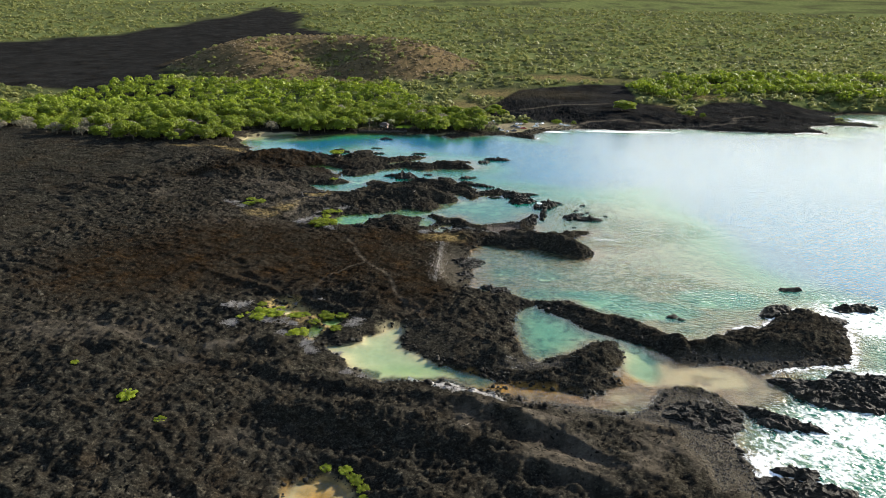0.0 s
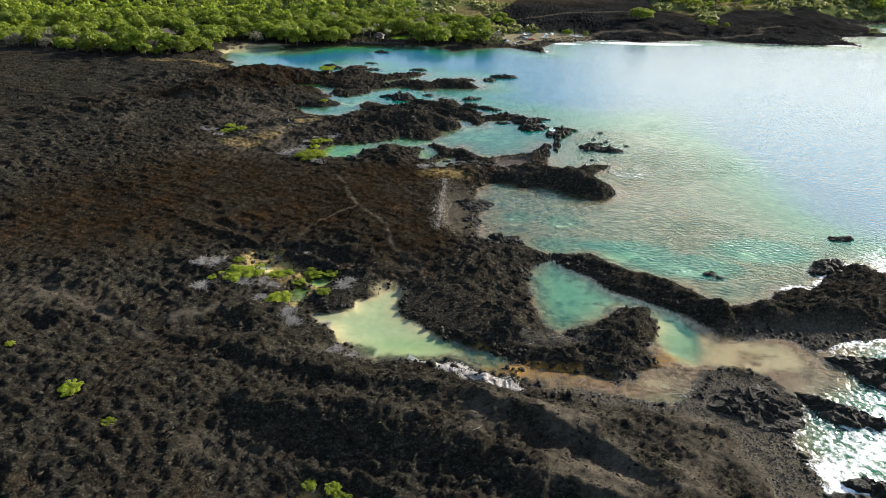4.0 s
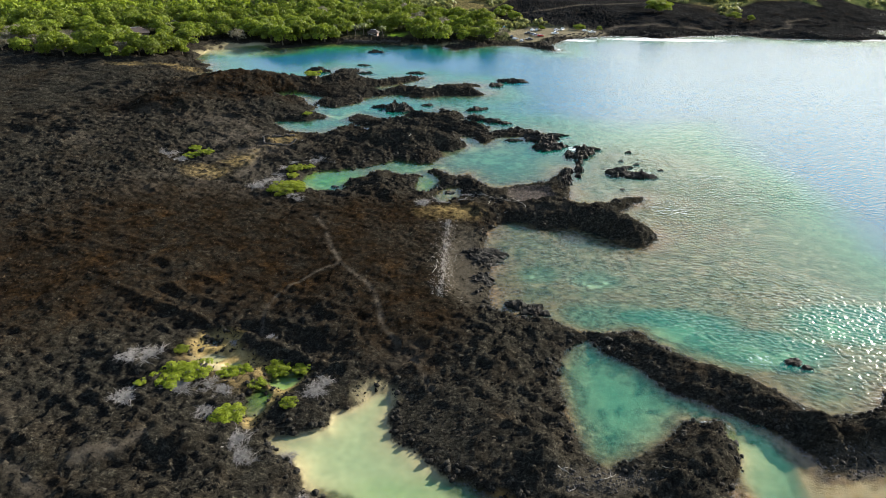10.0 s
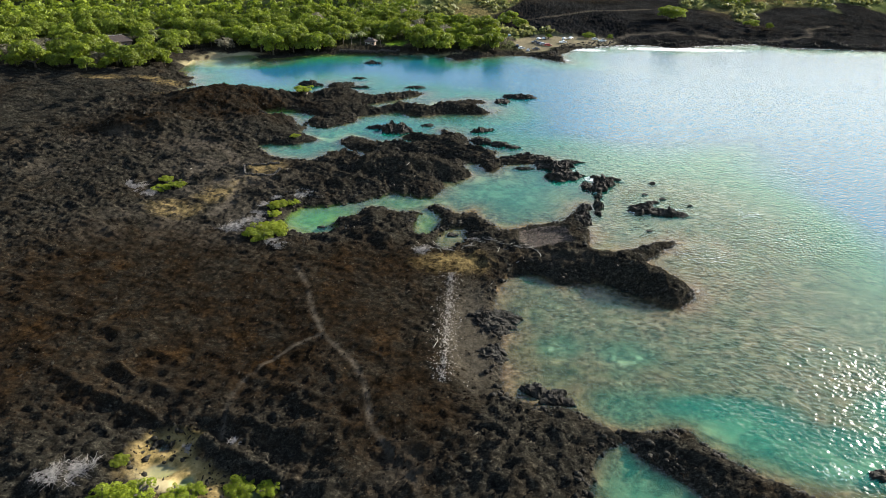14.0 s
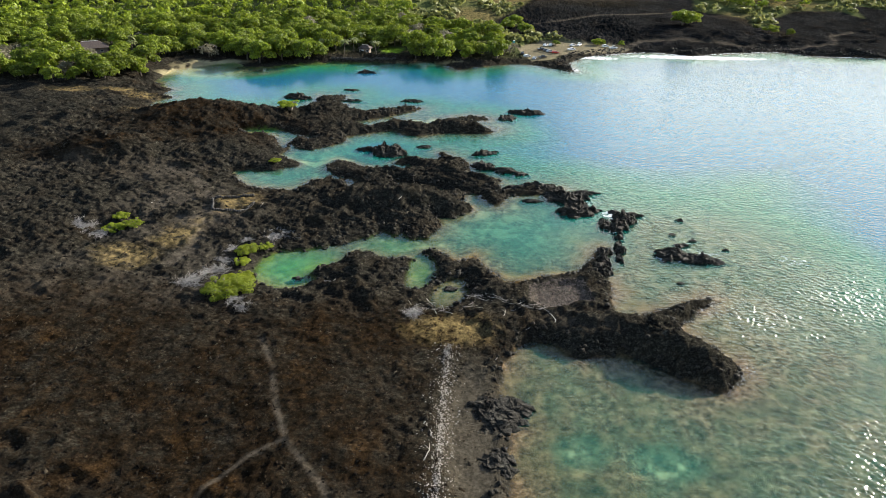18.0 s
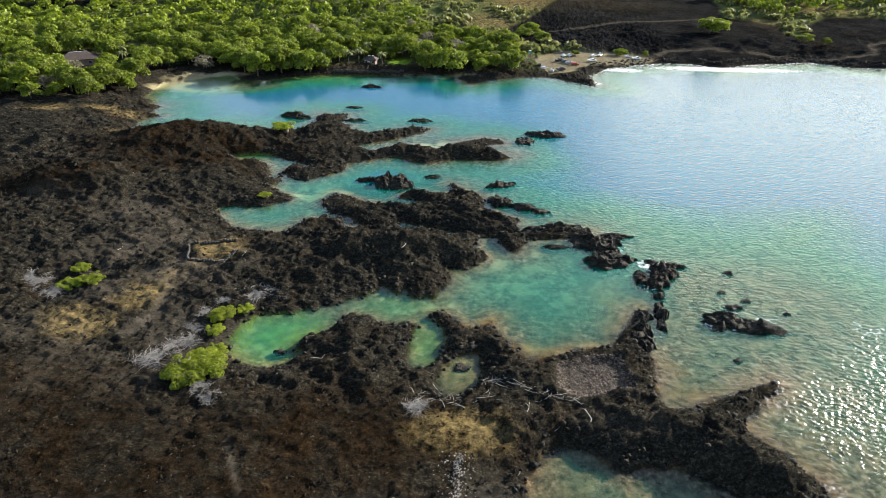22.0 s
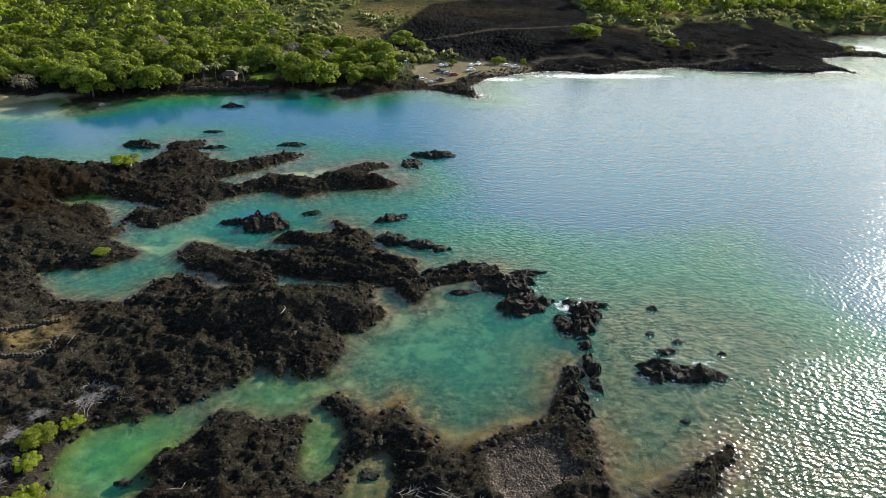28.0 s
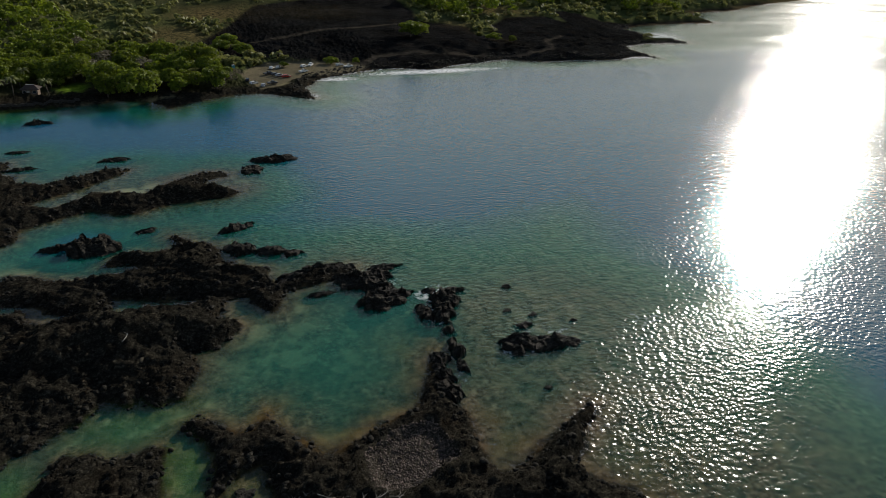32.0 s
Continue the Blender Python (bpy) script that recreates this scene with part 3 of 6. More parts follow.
MARSH_POOL_A = [(-50.7, 178.4), (-49.8, 179.6), (-47.5, 179.6), (-45.5, 178.5), (-46.5, 176.9), (-48.9, 176.9)]
MARSH_POOL_B = [(-51.6, 183.6), (-50.5, 184.9), (-48.5, 184.1), (-48.3, 182.3), (-50.3, 181.9)]
MARSH_POOL_C = [(-43.9, 176.4), (-42.2, 177.6), (-40.8, 175.3), (-41.9, 174), (-43.6, 174.6)]
MARSH_POOL_D = [(-35.1, 173.1), (-33.4, 174.8), (-30, 174.7), (-28, 173.1), (-29.7, 170.3), (-32.1, 169), (-34, 170.2)]
MARSH_POOL_E = [(-38.1, 167.3), (-35.8, 168.9), (-33.8, 167.3), (-34.1, 164.3), (-35.5, 161.6), (-37.5, 162)]
POOLS = [POND, GREEN_POOL, ROUND_POOL, FRONT_POOL, INLET, LAGOON, MARSH_POOL_A, MARSH_POOL_B, MARSH_POOL_C, MARSH_POOL_D, MARSH_POOL_E]
LAVA_FLOW = [(-900, 1010), (-713, 1060), (-648, 1125), (-583, 1187), (-548, 1377), (-516, 1599), (-502, 1965), (-355, 1700), (-300, 1400), (-200, 1258), (-100, 1150), (-110, 1000), (-250, 960), (-345, 840), (-335, 809), (-305, 733), (-260, 665), (-290, 650), (-340, 665), (-400, 690), (-472, 690), (-620, 720), (-900, 800)]
LAVA_NORTH = [(20, 608), (54, 664), (78, 710), (151, 752), (203, 759), (197, 686), (189, 659), (224, 644), (220, 618), (229, 614), (242, 646), (269, 671), (308, 673), (316, 655), (324, 692), (356, 679), (440, 680), (330, 580), (283, 535), (228, 535), (170, 535), (118, 540), (98, 555), (58, 578)]
# zones: x, y, half width, half depth
CAR_PARK = [(42.5, 540), (49, 561), (62, 571), (82, 565), (105, 563), (115, 553), (106, 545), (75, 533), (56, 517), (48, 514)]
COBBLES = [(19.5, 265), (26.5, 268.5), (32, 268), (33, 259.5), (24, 256), (18.5, 257.5)]
COBBLE_SPOTS = [(62, 117, 12, 22), (44, 130, 24, 7), (4, 217, 7, 24), (24, 147, 10, 4), (-18, 142, 14, 4), (84, 151.5, 28, 6)]
PATHS = [
    ([(-38, 239.5), (-33.5, 230), (-30.5, 219.5), (-26.5, 210.5), (-19.5, 202), (-16.5, 195.5), (-14.5, 185.5), (-9.5, 179.5), (-6.5, 174.5), (-4, 167)], 0.5),
    ([(-27.5, 211), (-32, 208), (-36, 203.5), (-40, 197.5), (-41, 192.5), (-39.5, 184)], 0.4),
    ([(-113.5, 153), (-108.5, 159.5), (-97.5, 159.5), (-83, 154.5), (-70, 145.5), (-60.5, 140.5)], 1.1),
    ([(-59.5, 147.5), (-54, 150), (-51, 153.5)], 1.2),
    ([(-68.5, 271), (-65.5, 278.5), (-68.5, 296.5), (-70.5, 308.5), (-76.5, 318.5), (-83.5, 326.5), (-91, 331.5)], 1.8),
    ([(165, 644.5), (141, 636), (109.5, 632.5), (88.5, 624.5), (69, 618.5), (54, 618.5), (24, 612.5)], 2.3),
    ([(-9.5, 614), (8.5, 597), (19, 583.5), (30, 564.5), (41.5, 547), (48.5, 539)], 2.4),
    ([(109, 553), (124.5, 567), (156, 571), (188, 566), (223, 562), (251.5, 571), (262.5, 595), (288.5, 616)], 2.1)]
DRY_SPOTS = [(-64, 299, 5, 3), (-68, 293, 4, 4), (-84, 276.5, 8, 4), (-78.5, 270, 7, 3), (-61, 309, 4, 5), (-75, 282, 5, 3), (110, 690, 70, 30), (270, 690, 60, 30), (-150, 425, 10, 6), (-170, 420, 12, 6), (50, 690, 60, 40), (215, 645, 26, 28), (140, 790, 90, 40), (230, 600, 14, 14), (20, 640, 40, 40), (0, 245, 12, 7), (-62, 307, 9, 8), (-80, 272, 10, 7), (-71, 285, 7, 9), (-48, 178, 9, 5), (-40, 172, 8, 6), (-128, 398, 9, 5), (-138, 420, 9, 6)]
BROWN_SPOTS = [(-20, 243, 40, 14), (-40, 218, 55, 38), (-12, 195, 20, 26), (-78, 232, 45, 40), (-98, 378, 45, 30), (-100, 205, 50, 40), (-128, 345, 30, 16)]
SAND_SPOTS = [(33, 133.5, 18, 5, 0.45), (-126, 497, 20, 12), (-148, 474, 10, 14), (-12, 153, 30, 24), (36, 170, 17, 20, 0.5), (53, 150, 8, 14, 0.7), (66, 143, 19, 9, 0.5), (21, 137, 10, 4, 0.7), (22.5, 213.8, 5, 3, 0.8), (36.2, 211.4, 6.5, 3.8), (52, 191, 11, 5, 0.6), (67, 184, 12, 5, 0.6), (90, 194, 14, 6, 0.6), (-39, 275, 14, 12, 0.75)] + [(-14, 288, 18, 7, 0.7), (17, 305, 30, 21, 0.48), (-48, 345, 26, 18, 0.7), (-128, 478, 30, 24, 0.8), (-110, 490, 24, 9, 0.9), (-22, 96, 10, 10), (-5, 395, 30, 10, 0.8), (-31, 170, 5, 4, 0.7), (-45, 175, 7, 4), (-33, 162, 4, 5, 0.7), (-46, 178, 9, 5, 0.75), (0, 264, 7, 8, 0.5), (-10, 505, 30, 4, 0.6), (56, 521, 10, 9)]
MOUNDS = [(-118, 345, 22, 15, 4.5), (-20, 312, 24, 14, 2.2), (42, 152, 9, 8, 0.9), (88, 161, 26, 8, 0.6), (0, 120, 45, 9, 2.0), (-70, 118, 40, 25, 2.0), (46, 240, 10, 6, 1.5), (-98, 388, 36, 20, 4.0), (150, 610, 90, 60, 4.0)]
# pools: x, y, half width, half depth, deepest, slope
DEPTHS = [(-120, 480, 40, 24, 1.8, 0.12), (22, 213, 44, 36, 0.8, 0.16), (60, 265, 70, 60, 1.7, 0.35), (66, 215, 56, 56, 1.3, 0.22), (-12, 153, 34, 26, 1.5, 0.5), (22.5, 213.8, 6, 4.5, 1.9, 1.5), (36.2, 211.4, 7.5, 5, 2.2, 1.5), (50, 191, 17, 9, 4.0, 2.5), (67, 184, 15, 8, 3.8, 2.0), (90, 194, 17, 9, 4.0, 2.0), (35, 173, 26, 30, 4.9, 0.7), (66, 142, 30, 16, 0.45, 0.06), (21, 137, 10, 4, 0.4, 0.1), (52, 153, 5.5, 14, 2.4, 1.0)] + [(-38, 276, 17, 17, 3.2, 0.6), (0, 264, 10, 11, 0.8, 0.25), (-14, 285, 20, 12, 2.4, 0.7), (-7, 273, 7, 12, 1.4, 0.8), (18, 300, 36, 34, 4.7, 0.42), (-45, 350, 48, 28, 4.5, 0.8), (-22, 96, 12, 12, 0.35, 0.15), (-31, 168, 12, 14, 0.7, 0.4), (-45, 175, 7, 5, 0.5, 0.3), (-30, 328, 9, 8, 0.8, 0.2), (0, 395, 36, 16, 2.4, 0.2), (33, 133.5, 20, 6, 0.22, 0.05), (7, 141.5, 10, 6, 1.3, 0.5)]
# foam and painted sun glints: x, y, half width, half depth, strength
# spots near (78, 112), (92, 122), (66, 262), (72, 246) paint sun glints
FOAM_GLINT_SPOTS = [(78, 112, 30, 28, 0.72), (62, 103, 14, 12, 0.75), (110, 145, 30, 10, 0.8), (66, 262, 13, 9, 0.25), (72, 246, 12, 10, 0.25), (42, 279, 5, 8, 0.5), (47, 300, 8, 10, 0.6), (36, 322, 9, 7, 0.6), (58, 283, 9, 7, 0.7), (128, 180, 26, 32, 0.85), (92, 122, 28, 22, 0.85), (68, 108, 14, 16, 0.9), (66, 285, 16, 9, 0.55), (50, 309, 9, 7, 0.8)] + [(44, 318, 10, 8, 0.5), (60, 258, 9, 6, 0.5), (60, 236, 7, 7, 0.5), (40, 262, 5, 12, 0.4), (92, 282, 16, 10, 0.5), (10, 196, 16, 3, 0.4), (70, 498, 8, 9, 0.7), (24, 406, 7, 8, 0.35), (-12, 507, 14, 4, 0.4), (150, 538, 80, 12, 1.0), (90, 530, 24, 10, 0.9), (300, 552, 60, 14, 0.8), (390, 630, 60, 45, 0.8), (64, 181, 9, 6, 0.5)]
CALM_SPOTS = [(-12, 153, 36, 30), (34, 170, 26, 28), (60, 142, 26, 14), (-38, 276, 24, 24), (0, 264, 14, 14), (-14, 287, 26, 16), (16, 297, 40, 34), (-45, 350, 55, 34), (-20, 405, 60, 30), (-70, 460, 110, 60), (114, 230, 34, 30, 0.9), (-22, 96, 14, 14), (-32, 168, 20, 16)]
BEACHES = [(-126, 498, 18, 9), (-145, 460, 7, 14), (-133, 492, 12, 10), (-138, 487, 14, 12), (-118, 500, 14, 6), (-14, 168, 6, 5), (56, 521, 10, 9), (-46, 177, 8, 5), (-22, 98, 12, 9), (66, 141, 20, 8), (14, 138, 8, 4), (62, 110, 6, 8), (-5, 506, 40, 3)]
# bare grey dust: x, y, half width, half depth, strength
DUST_SPOTS = [(44, 130, 24, 7, 1.0), (60, 112, 13, 19, 1.0), (84, 150, 24, 4, 0.8), (-74, 302, 26, 28, 0.8), (-92, 328, 22, 12, 0.5), (-58, 300, 14, 14, 0.45), (-95, 156, 30, 10, 0.5), (30, 108, 20, 14, 0.85), (48, 112, 12, 10, 0.7), (30, 250, 14, 6, 0.35), (-125, 330, 18, 10, 0.4), (-130, 300, 16, 10, 0.35), (18, 119, 30, 7, 0.9), (36, 106, 16, 9, 0.9), (48, 122, 10, 6, 0.8), (-60, 265, 20, 20, 0.45), (-85, 262, 24, 18, 0.4), (-40, 112, 20, 6, 0.3), (-10, 178, 8, 6, 0.3)]
# long crests of the flow: line, half width, height
CRESTS = [([(-45, 139), (-15, 130), (8, 124), (26, 116), (42, 100)], 3.5, 1.8), ([(-35, 122), (0, 113), (25, 103), (48, 90)], 4.5, 1.7), ([(14, 150), (28, 146), (42, 149), (47, 159)], 3.0, 1.0), ([(32, 189), (50, 176), (66, 161)], 1.6, 0.8), ([(66, 160), (90, 158), (110, 166)], 3.0, 0.8), ([(10, 247), (34, 247), (54, 234)], 4.0, 1.3), ([(36, 250), (48, 251), (60, 261)], 3.0, 1.2), ([(-90, 130), (-60, 150), (-40, 155)], 4.0, 1.5), ([(-26, 310), (-5, 312), (4, 310)], 5.0, 1.5), ([(-60, 405), (-40, 412), (-16, 418)], 3.0, 1.2), ([(-45, 385), (-20, 390), (10, 388)], 3.0, 1.3)]
# green weed on the bed: x, y, half width, half depth, strength
ALGAE_SPOTS = [(-75, 493, 75, 14, 0.6), (-40, 173, 14, 10, 0.45), (48.5, 158, 3, 5, 0.3), (-39, 275, 15, 13, 0.8), (0, 264, 9, 9, 0.15), (-31, 168, 9, 10, 0.8), (-110, 492, 40, 8, 0.6), (-60, 500, 40, 6, 0.5), (-45, 175, 6, 4, 0.7), (-14, 288, 14, 8, 0.35), (-7, 273, 6, 11, 0.45), (-8, 145, 14, 5, 0.3), (-75, 383, 14, 5, 0.8)]
COBBLE_FLAT = [(16.5, 133.5), (24, 133), (36.5, 135), (51.5, 136.5), (58, 138), (64, 136), (69.5, 132.5), (68, 125.5), (66, 116), (66, 109), (59.5, 105), (54, 101), (54, 110), (52, 120), (42, 127), (28.5, 129.5), (20, 131)]
# broken, choppy water: x, y, half width, half depth, strength
ROUGH_SPOTS = [(85, 195, 45, 36, 0.8), (68, 256, 22, 19, 1.2), (78, 205, 24, 24, 0.8), (90, 266, 30, 22, 0.9), (88, 118, 60, 52, 1.5), (62, 292, 24, 24, 0.6), (130, 180, 35, 40, 1.0)]

# pools whose sand runs up to the bank
OPEN_RIMS = [(-146, 462, 9, 18), (-46, 177, 12, 8), (-14, 168, 7, 6), (-14, 156, 26, 18), (62, 143, 22, 10), (-140, 480, 26, 30), (-110, 495, 30, 12), (-22, 97, 12, 10), (-32, 168, 18, 16), (56, 521, 12, 10), (-10, 505, 34, 6), (52, 152, 8, 10)]
# rust-yellow weed in the shallows: x, y, half width, half depth, strength
OCHRE_SPOTS = [(32, 134, 17, 5, 0.3), (22, 137.5, 9, 4, 0.9), (14, 137, 9, 4, 1.0), (25, 137, 9, 3.5, 0.9), (48, 142, 7, 4, 0.9), (7, 144, 6, 4, 0.7), (-22, 98, 11, 9, 1.0), (60, 146, 16, 6, 0.35), (6, 282, 8, 6, 0.6), (44, 262, 7, 10, 0.5), (-42, 268, 8, 6, 0.5), (20, 272, 16, 5, 0.5), (35, 290, 10, 12, 0.4)]


def grow(a, b, first, ratio):
    """Steps from a to b that widen by ratio."""
    out, step, way = [], first, 1 if b > a else -1
    p = a
    while (b - p) * way > 0:
        step *= ratio
        p += way * step
        out.append(p)
    return out


def value_noise(x, y, size, seed):
    x, y = x / size + seed * 17.3, y / size - seed * 9.1
    xi, yi = np.floor(x).astype(np.int64), np.floor(y).astype(np.int64)
    fx, fy = x - xi, y - yi
    fx, fy = fx * fx * (3 - 2 * fx), fy * fy * (3 - 2 * fy)

    def lattice(i, j):
        h = (i * 374761393 + j * 668265263 + seed * 974711) & 0xFFFFFFFF
        h = ((h ^ (h >> 13)) * 1274126177) & 0xFFFFFFFF
        return ((h ^ (h >> 16)) & 0xFFFFFF) / 0xFFFFFF
    a, b, c, d = lattice(xi, yi), lattice(xi + 1, yi), lattice(xi, yi + 1), lattice(xi + 1, yi + 1)
    return (a + (b - a) * fx) * (1 - fy) + (c + (d - c) * fx) * fy


def fbm(x, y, size, seed, octaves=4, gain=0.5):
    total, amp, norm = 0, 1.0, 0.0
    for o in range(octaves):
        total, norm = total + amp * value_noise(x, y, size / 2.03**o, seed + o), norm + amp
        amp *= gain
    return total / norm


def ridged(x, y, size, seed, octaves=3):
    total, amp, norm = 0, 1.0, 0.0
    for o in range(octaves):
        v = 1 - abs(2 * value_noise(x, y, size / 2.1**o, seed + o) - 1)
        total, norm = total + amp * v * v, norm + amp
        amp *= 0.5
    return total / norm


def polygon_side(x, y, poly, reach=45.0):
    """How far inside (positive) or outside each place lies, up to reach."""
    p = np.array(poly, float)
    near = (x > p[:, 0].min() - reach) & (x < p[:, 0].max() + reach) & (y > p[:, 1].min() - reach) & (y < p[:, 1].max() + reach)
    out = np.full(x.shape, -reach)
    px, py = x[near], y[near]
    best, inside = np.full(px.shape, 1e12), np.zeros(px.shape, bool)
    for (ax, ay), (bx, by) in zip(p, np.roll(p, -1, 0)):
        ex, ey = bx - ax, by - ay
        t = np.clip(((px - ax) * ex + (py - ay) * ey) / (ex * ex + ey * ey + 1e-9), 0, 1)
        best = np.minimum(best, (px - ax - t * ex) ** 2 + (py - ay - t * ey) ** 2)
        cross = (ay > py) != (by > py)
        inside ^= cross & (px < ex * (py - ay) / (ey if abs(ey) > 1e-9 else 1e-9) + ax)
    d = np.minimum(np.sqrt(best), reach)
    out[near] = np.where(inside, d, -d)
    return out


def line_mask(x, y, line, width):
    """1 on a line of that width, fading at its sides."""
    best = np.full(x.shape, 1e6)
    p = np.array(line, float)
    near = (x > p[:, 0].min() - 16) & (x < p[:, 0].max() + 16) & (y > p[:, 1].min() - 16) & (y < p[:, 1].max() + 16)
    px, py = x[near], y[near]
    b = np.full(px.shape, 1e6)
    for (ax, ay), (bx, by) in zip(p, p[1:]):
        ex, ey = bx - ax, by - ay
        t = np.clip(((px - ax) * ex + (py - ay) * ey) / (ex * ex + ey * ey), 0, 1)
        b = np.minimum(b, np.hypot(px - ax - t * ex, py - ay - t * ey))
    best[near] = b
    return np.clip(1.5 - best / width, 0, 1)


def blob(x, y, cx, cy, rx, ry, soft=0.5):
    return np.clip((1 - np.hypot((x - cx) / rx, (y - cy) / ry)) / soft, 0, 1)


def smooth(v, a, b):
    t = np.clip((v - a) / (b - a), 0, 1)
    return t * t * (3 - 2 * t)


def hill(x, y):
    """The mountain's foot behind the bay, with a cinder cone on it."""
    s = np.maximum(0, y - 560 - 0.05 * abs(x))
    h = 0.08 * s * smooth(s, 0, 120)
    q = np.hypot((x + 155) / 215, (y - 880) / 150)
    top = 29 * smooth(1 - q, 0.0, 0.5) + 4 * np.exp(-((x + 75) ** 2 + (y - 870) ** 2) / 45**2)
    dent = 25 * np.exp(-((x + 155) ** 2) / 62**2) * smooth(y, 905, 850)
    return h + np.maximum(0, top - dent)


def shore_side(x, y):
    """Metres from the waterline, positive on land."""
    wx = x + 1.5 * (fbm(x, y, 5, 3, 4) - 0.5) + 1.2 * (fbm(x, y, 1.8, 8, 2) - 0.5)
    wy = y + 1.5 * (fbm(x, y, 5, 13, 4) - 0.5) + 1.2 * (fbm(x, y, 1.8, 18, 2) - 0.5)
    d = np.full(x.shape, -45.0)
    for poly in LANDS:
        d = np.maximum(d, polygon_side(wx, wy, poly))
    for poly in POOLS:
        d = np.minimum(d, -polygon_side(wx, wy, poly))
    return d


# beds lie at the apparent depth that the bent light shows; the "deep" layer keeps the true one
BED_RISE = 0.4


def shape_ground(x, y):
    """Height and the kinds of surface over the whole plan."""
    d = shore_side(x, y)
    kind = {}
    up = hill(x, y)
    inland = smooth(y, 505, 560) * smooth(d, 2, 14)
    path = np.zeros(x.shape)
    for line, width in PATHS:
        path = np.maximum(path, line_mask(x, y, line, width))
    path = path * (0.35 + 0.65 * smooth(fbm(x, y, 2.5, 65, 3), 0.3, 0.55))
    dust = np.zeros(x.shape)
    for c in DUST_SPOTS:
        dust = np.maximum(dust, blob(x, y, *c[:4], 0.8) * c[4] * smooth(fbm(x, y, 6, 67, 4), 0.3, 0.6))
    park = smooth(polygon_side(x, y, CAR_PARK), -1.5, 1.5)
    cobble = np.maximum(smooth(polygon_side(x, y, COBBLES), -2, 2), smooth(polygon_side(x, y, COBBLE_FLAT), -2.5, 1.5))
    for c in COBBLE_SPOTS:
        cobble = np.maximum(cobble, blob(x, y, *c))
    dry = np.zeros(x.shape)
    for c in DRY_SPOTS:
        dry = np.maximum(dry, blob(x, y, *c, 0.7))
    brown = np.zeros(x.shape)
    for c in BROWN_SPOTS:
        brown = np.maximum(brown, blob(x, y, *c, 0.6))
    flow = np.maximum(smooth(polygon_side(x, y, LAVA_FLOW) + 40 * (fbm(x, y, 70, 101, 5, 0.6) - 0.5), -10, 10), smooth(polygon_side(x, y, LAVA_NORTH), -3, 3))
    dry = dry * (1 - 0.9 * flow)
    sand = np.zeros(x.shape)
    for c in SAND_SPOTS:
        sand = np.maximum(sand, blob(x, y, *c[:4], 0.6) * (c[4] if len(c) > 4 else 1))
    beach = np.zeros(x.shape)
    for c in BEACHES:
        beach = np.maximum(beach, blob(x, y, *c))
    mud = smooth(polygon_side(x, y, MARSH) + 3.0 * (fbm(x, y, 4, 107, 3) - 0.5), -1.0, 1.0)
    algae = np.zeros(x.shape)
    for c in ALGAE_SPOTS:
        algae = np.maximum(algae, blob(x, y, *c[:4], 0.8) * c[4])
    lawn = np.maximum(blob(x, y, -34, 530, 9, 11), blob(x, y, -177, 513, 9, 6))
    even = np.clip(np.maximum.reduce([path, park, dust, cobble * 0.9, dry * 0.6, sand, brown * (0.3 + 0.4 * smooth(y, 300, 270)), lawn, mud]), 0, 1)
    near = smooth(y, 720, 570) * smooth(abs(x), 600, 350)
    fu, fv = (0.9 * x - 0.42 * y) / 1.6, 0.42 * x + 0.9 * y
    lumpy = 0.35 + 1.3 * smooth(fbm(x, y, 26, 25, 3), 0.35, 0.65)
    coarse = 1.8 * (ridged(fu, fv, 6.5, 31) - 0.35) * lumpy + 1.0 * (ridged(fu, fv, 2.6, 41, 2) - 0.35)
    fine = 0.6 * (ridged(x, y, 1.3, 51, 1) - 0.35) + 0.65 * (value_noise(x, y, 0.66, 55) - 0.5) + 0.3 * (value_noise(x, y, 0.4, 57) - 0.5)
    relief = (1 - 0.7 * cobble) * 2.8 * (fbm(x, y, 34, 21, 2) - 0.5) + (1 - 0.85 * even) * (coarse + fine)
    relief = relief * (0.25 + 0.75 * near)
    edge = 1 - np.exp(-np.maximum(d, 0) / 1.5)
    base = 1.25 + 1.3 * smooth(d, 1, 14) + 1.3 * smooth(d, 10, 40)
    base = base * (1 - 0.6 * smooth(y, 465, 495) * smooth(x, 75, 50))
    base = base * (1 - 0.85 * cobble) * (1 - 0.4 * park) * (1 - 0.75 * mud)
    for cx, cy, rx, ry, h in MOUNDS:
        base = base + h * smooth(1 - np.hypot((x - cx) / rx, (y - cy) / ry), 0, 0.7)
    for line, width, h in CRESTS:
        base = base + h * line_mask(x, y, line, width) ** 2
    z_land = np.maximum(edge * (base + relief), 0.06 + 0.1 * edge) + up * smooth(d, 1, 44)
    slope = np.full(x.shape, 0.45)
    deepest = 4.2 + 2.5 * (fbm(x, y, 40, 61, 3) - 0.5)
    for cx, cy, rx, ry, m, s in DEPTHS:
        w = blob(x, y, cx, cy, rx, ry, 0.35)
        deepest, slope = deepest + (m - deepest) * w, slope + (s - slope) * w
    far_out = np.maximum(smooth(x, 75, 180), 0.8 * smooth(y, 310, 390)) * smooth(y, 600, 500)
    deepest = deepest + 9 * far_out
    depth = deepest * (1 - np.exp(-np.maximum(-d, 0) * slope / np.maximum(deepest, 0.2)))
    bed_relief = 0.8 * (ridged(x, y, 5, 71) - 0.4) * (1 - 0.85 * sand) * smooth(-d, 0.5, 4) * np.minimum(1, depth)
    z = np.where(d > 0, z_land, np.minimum(-0.03, -BED_RISE * depth + 0.6 * bed_relief))
    kind["deep"] = np.where(d > 0, 0.0, np.maximum(0.03, depth - bed_relief))
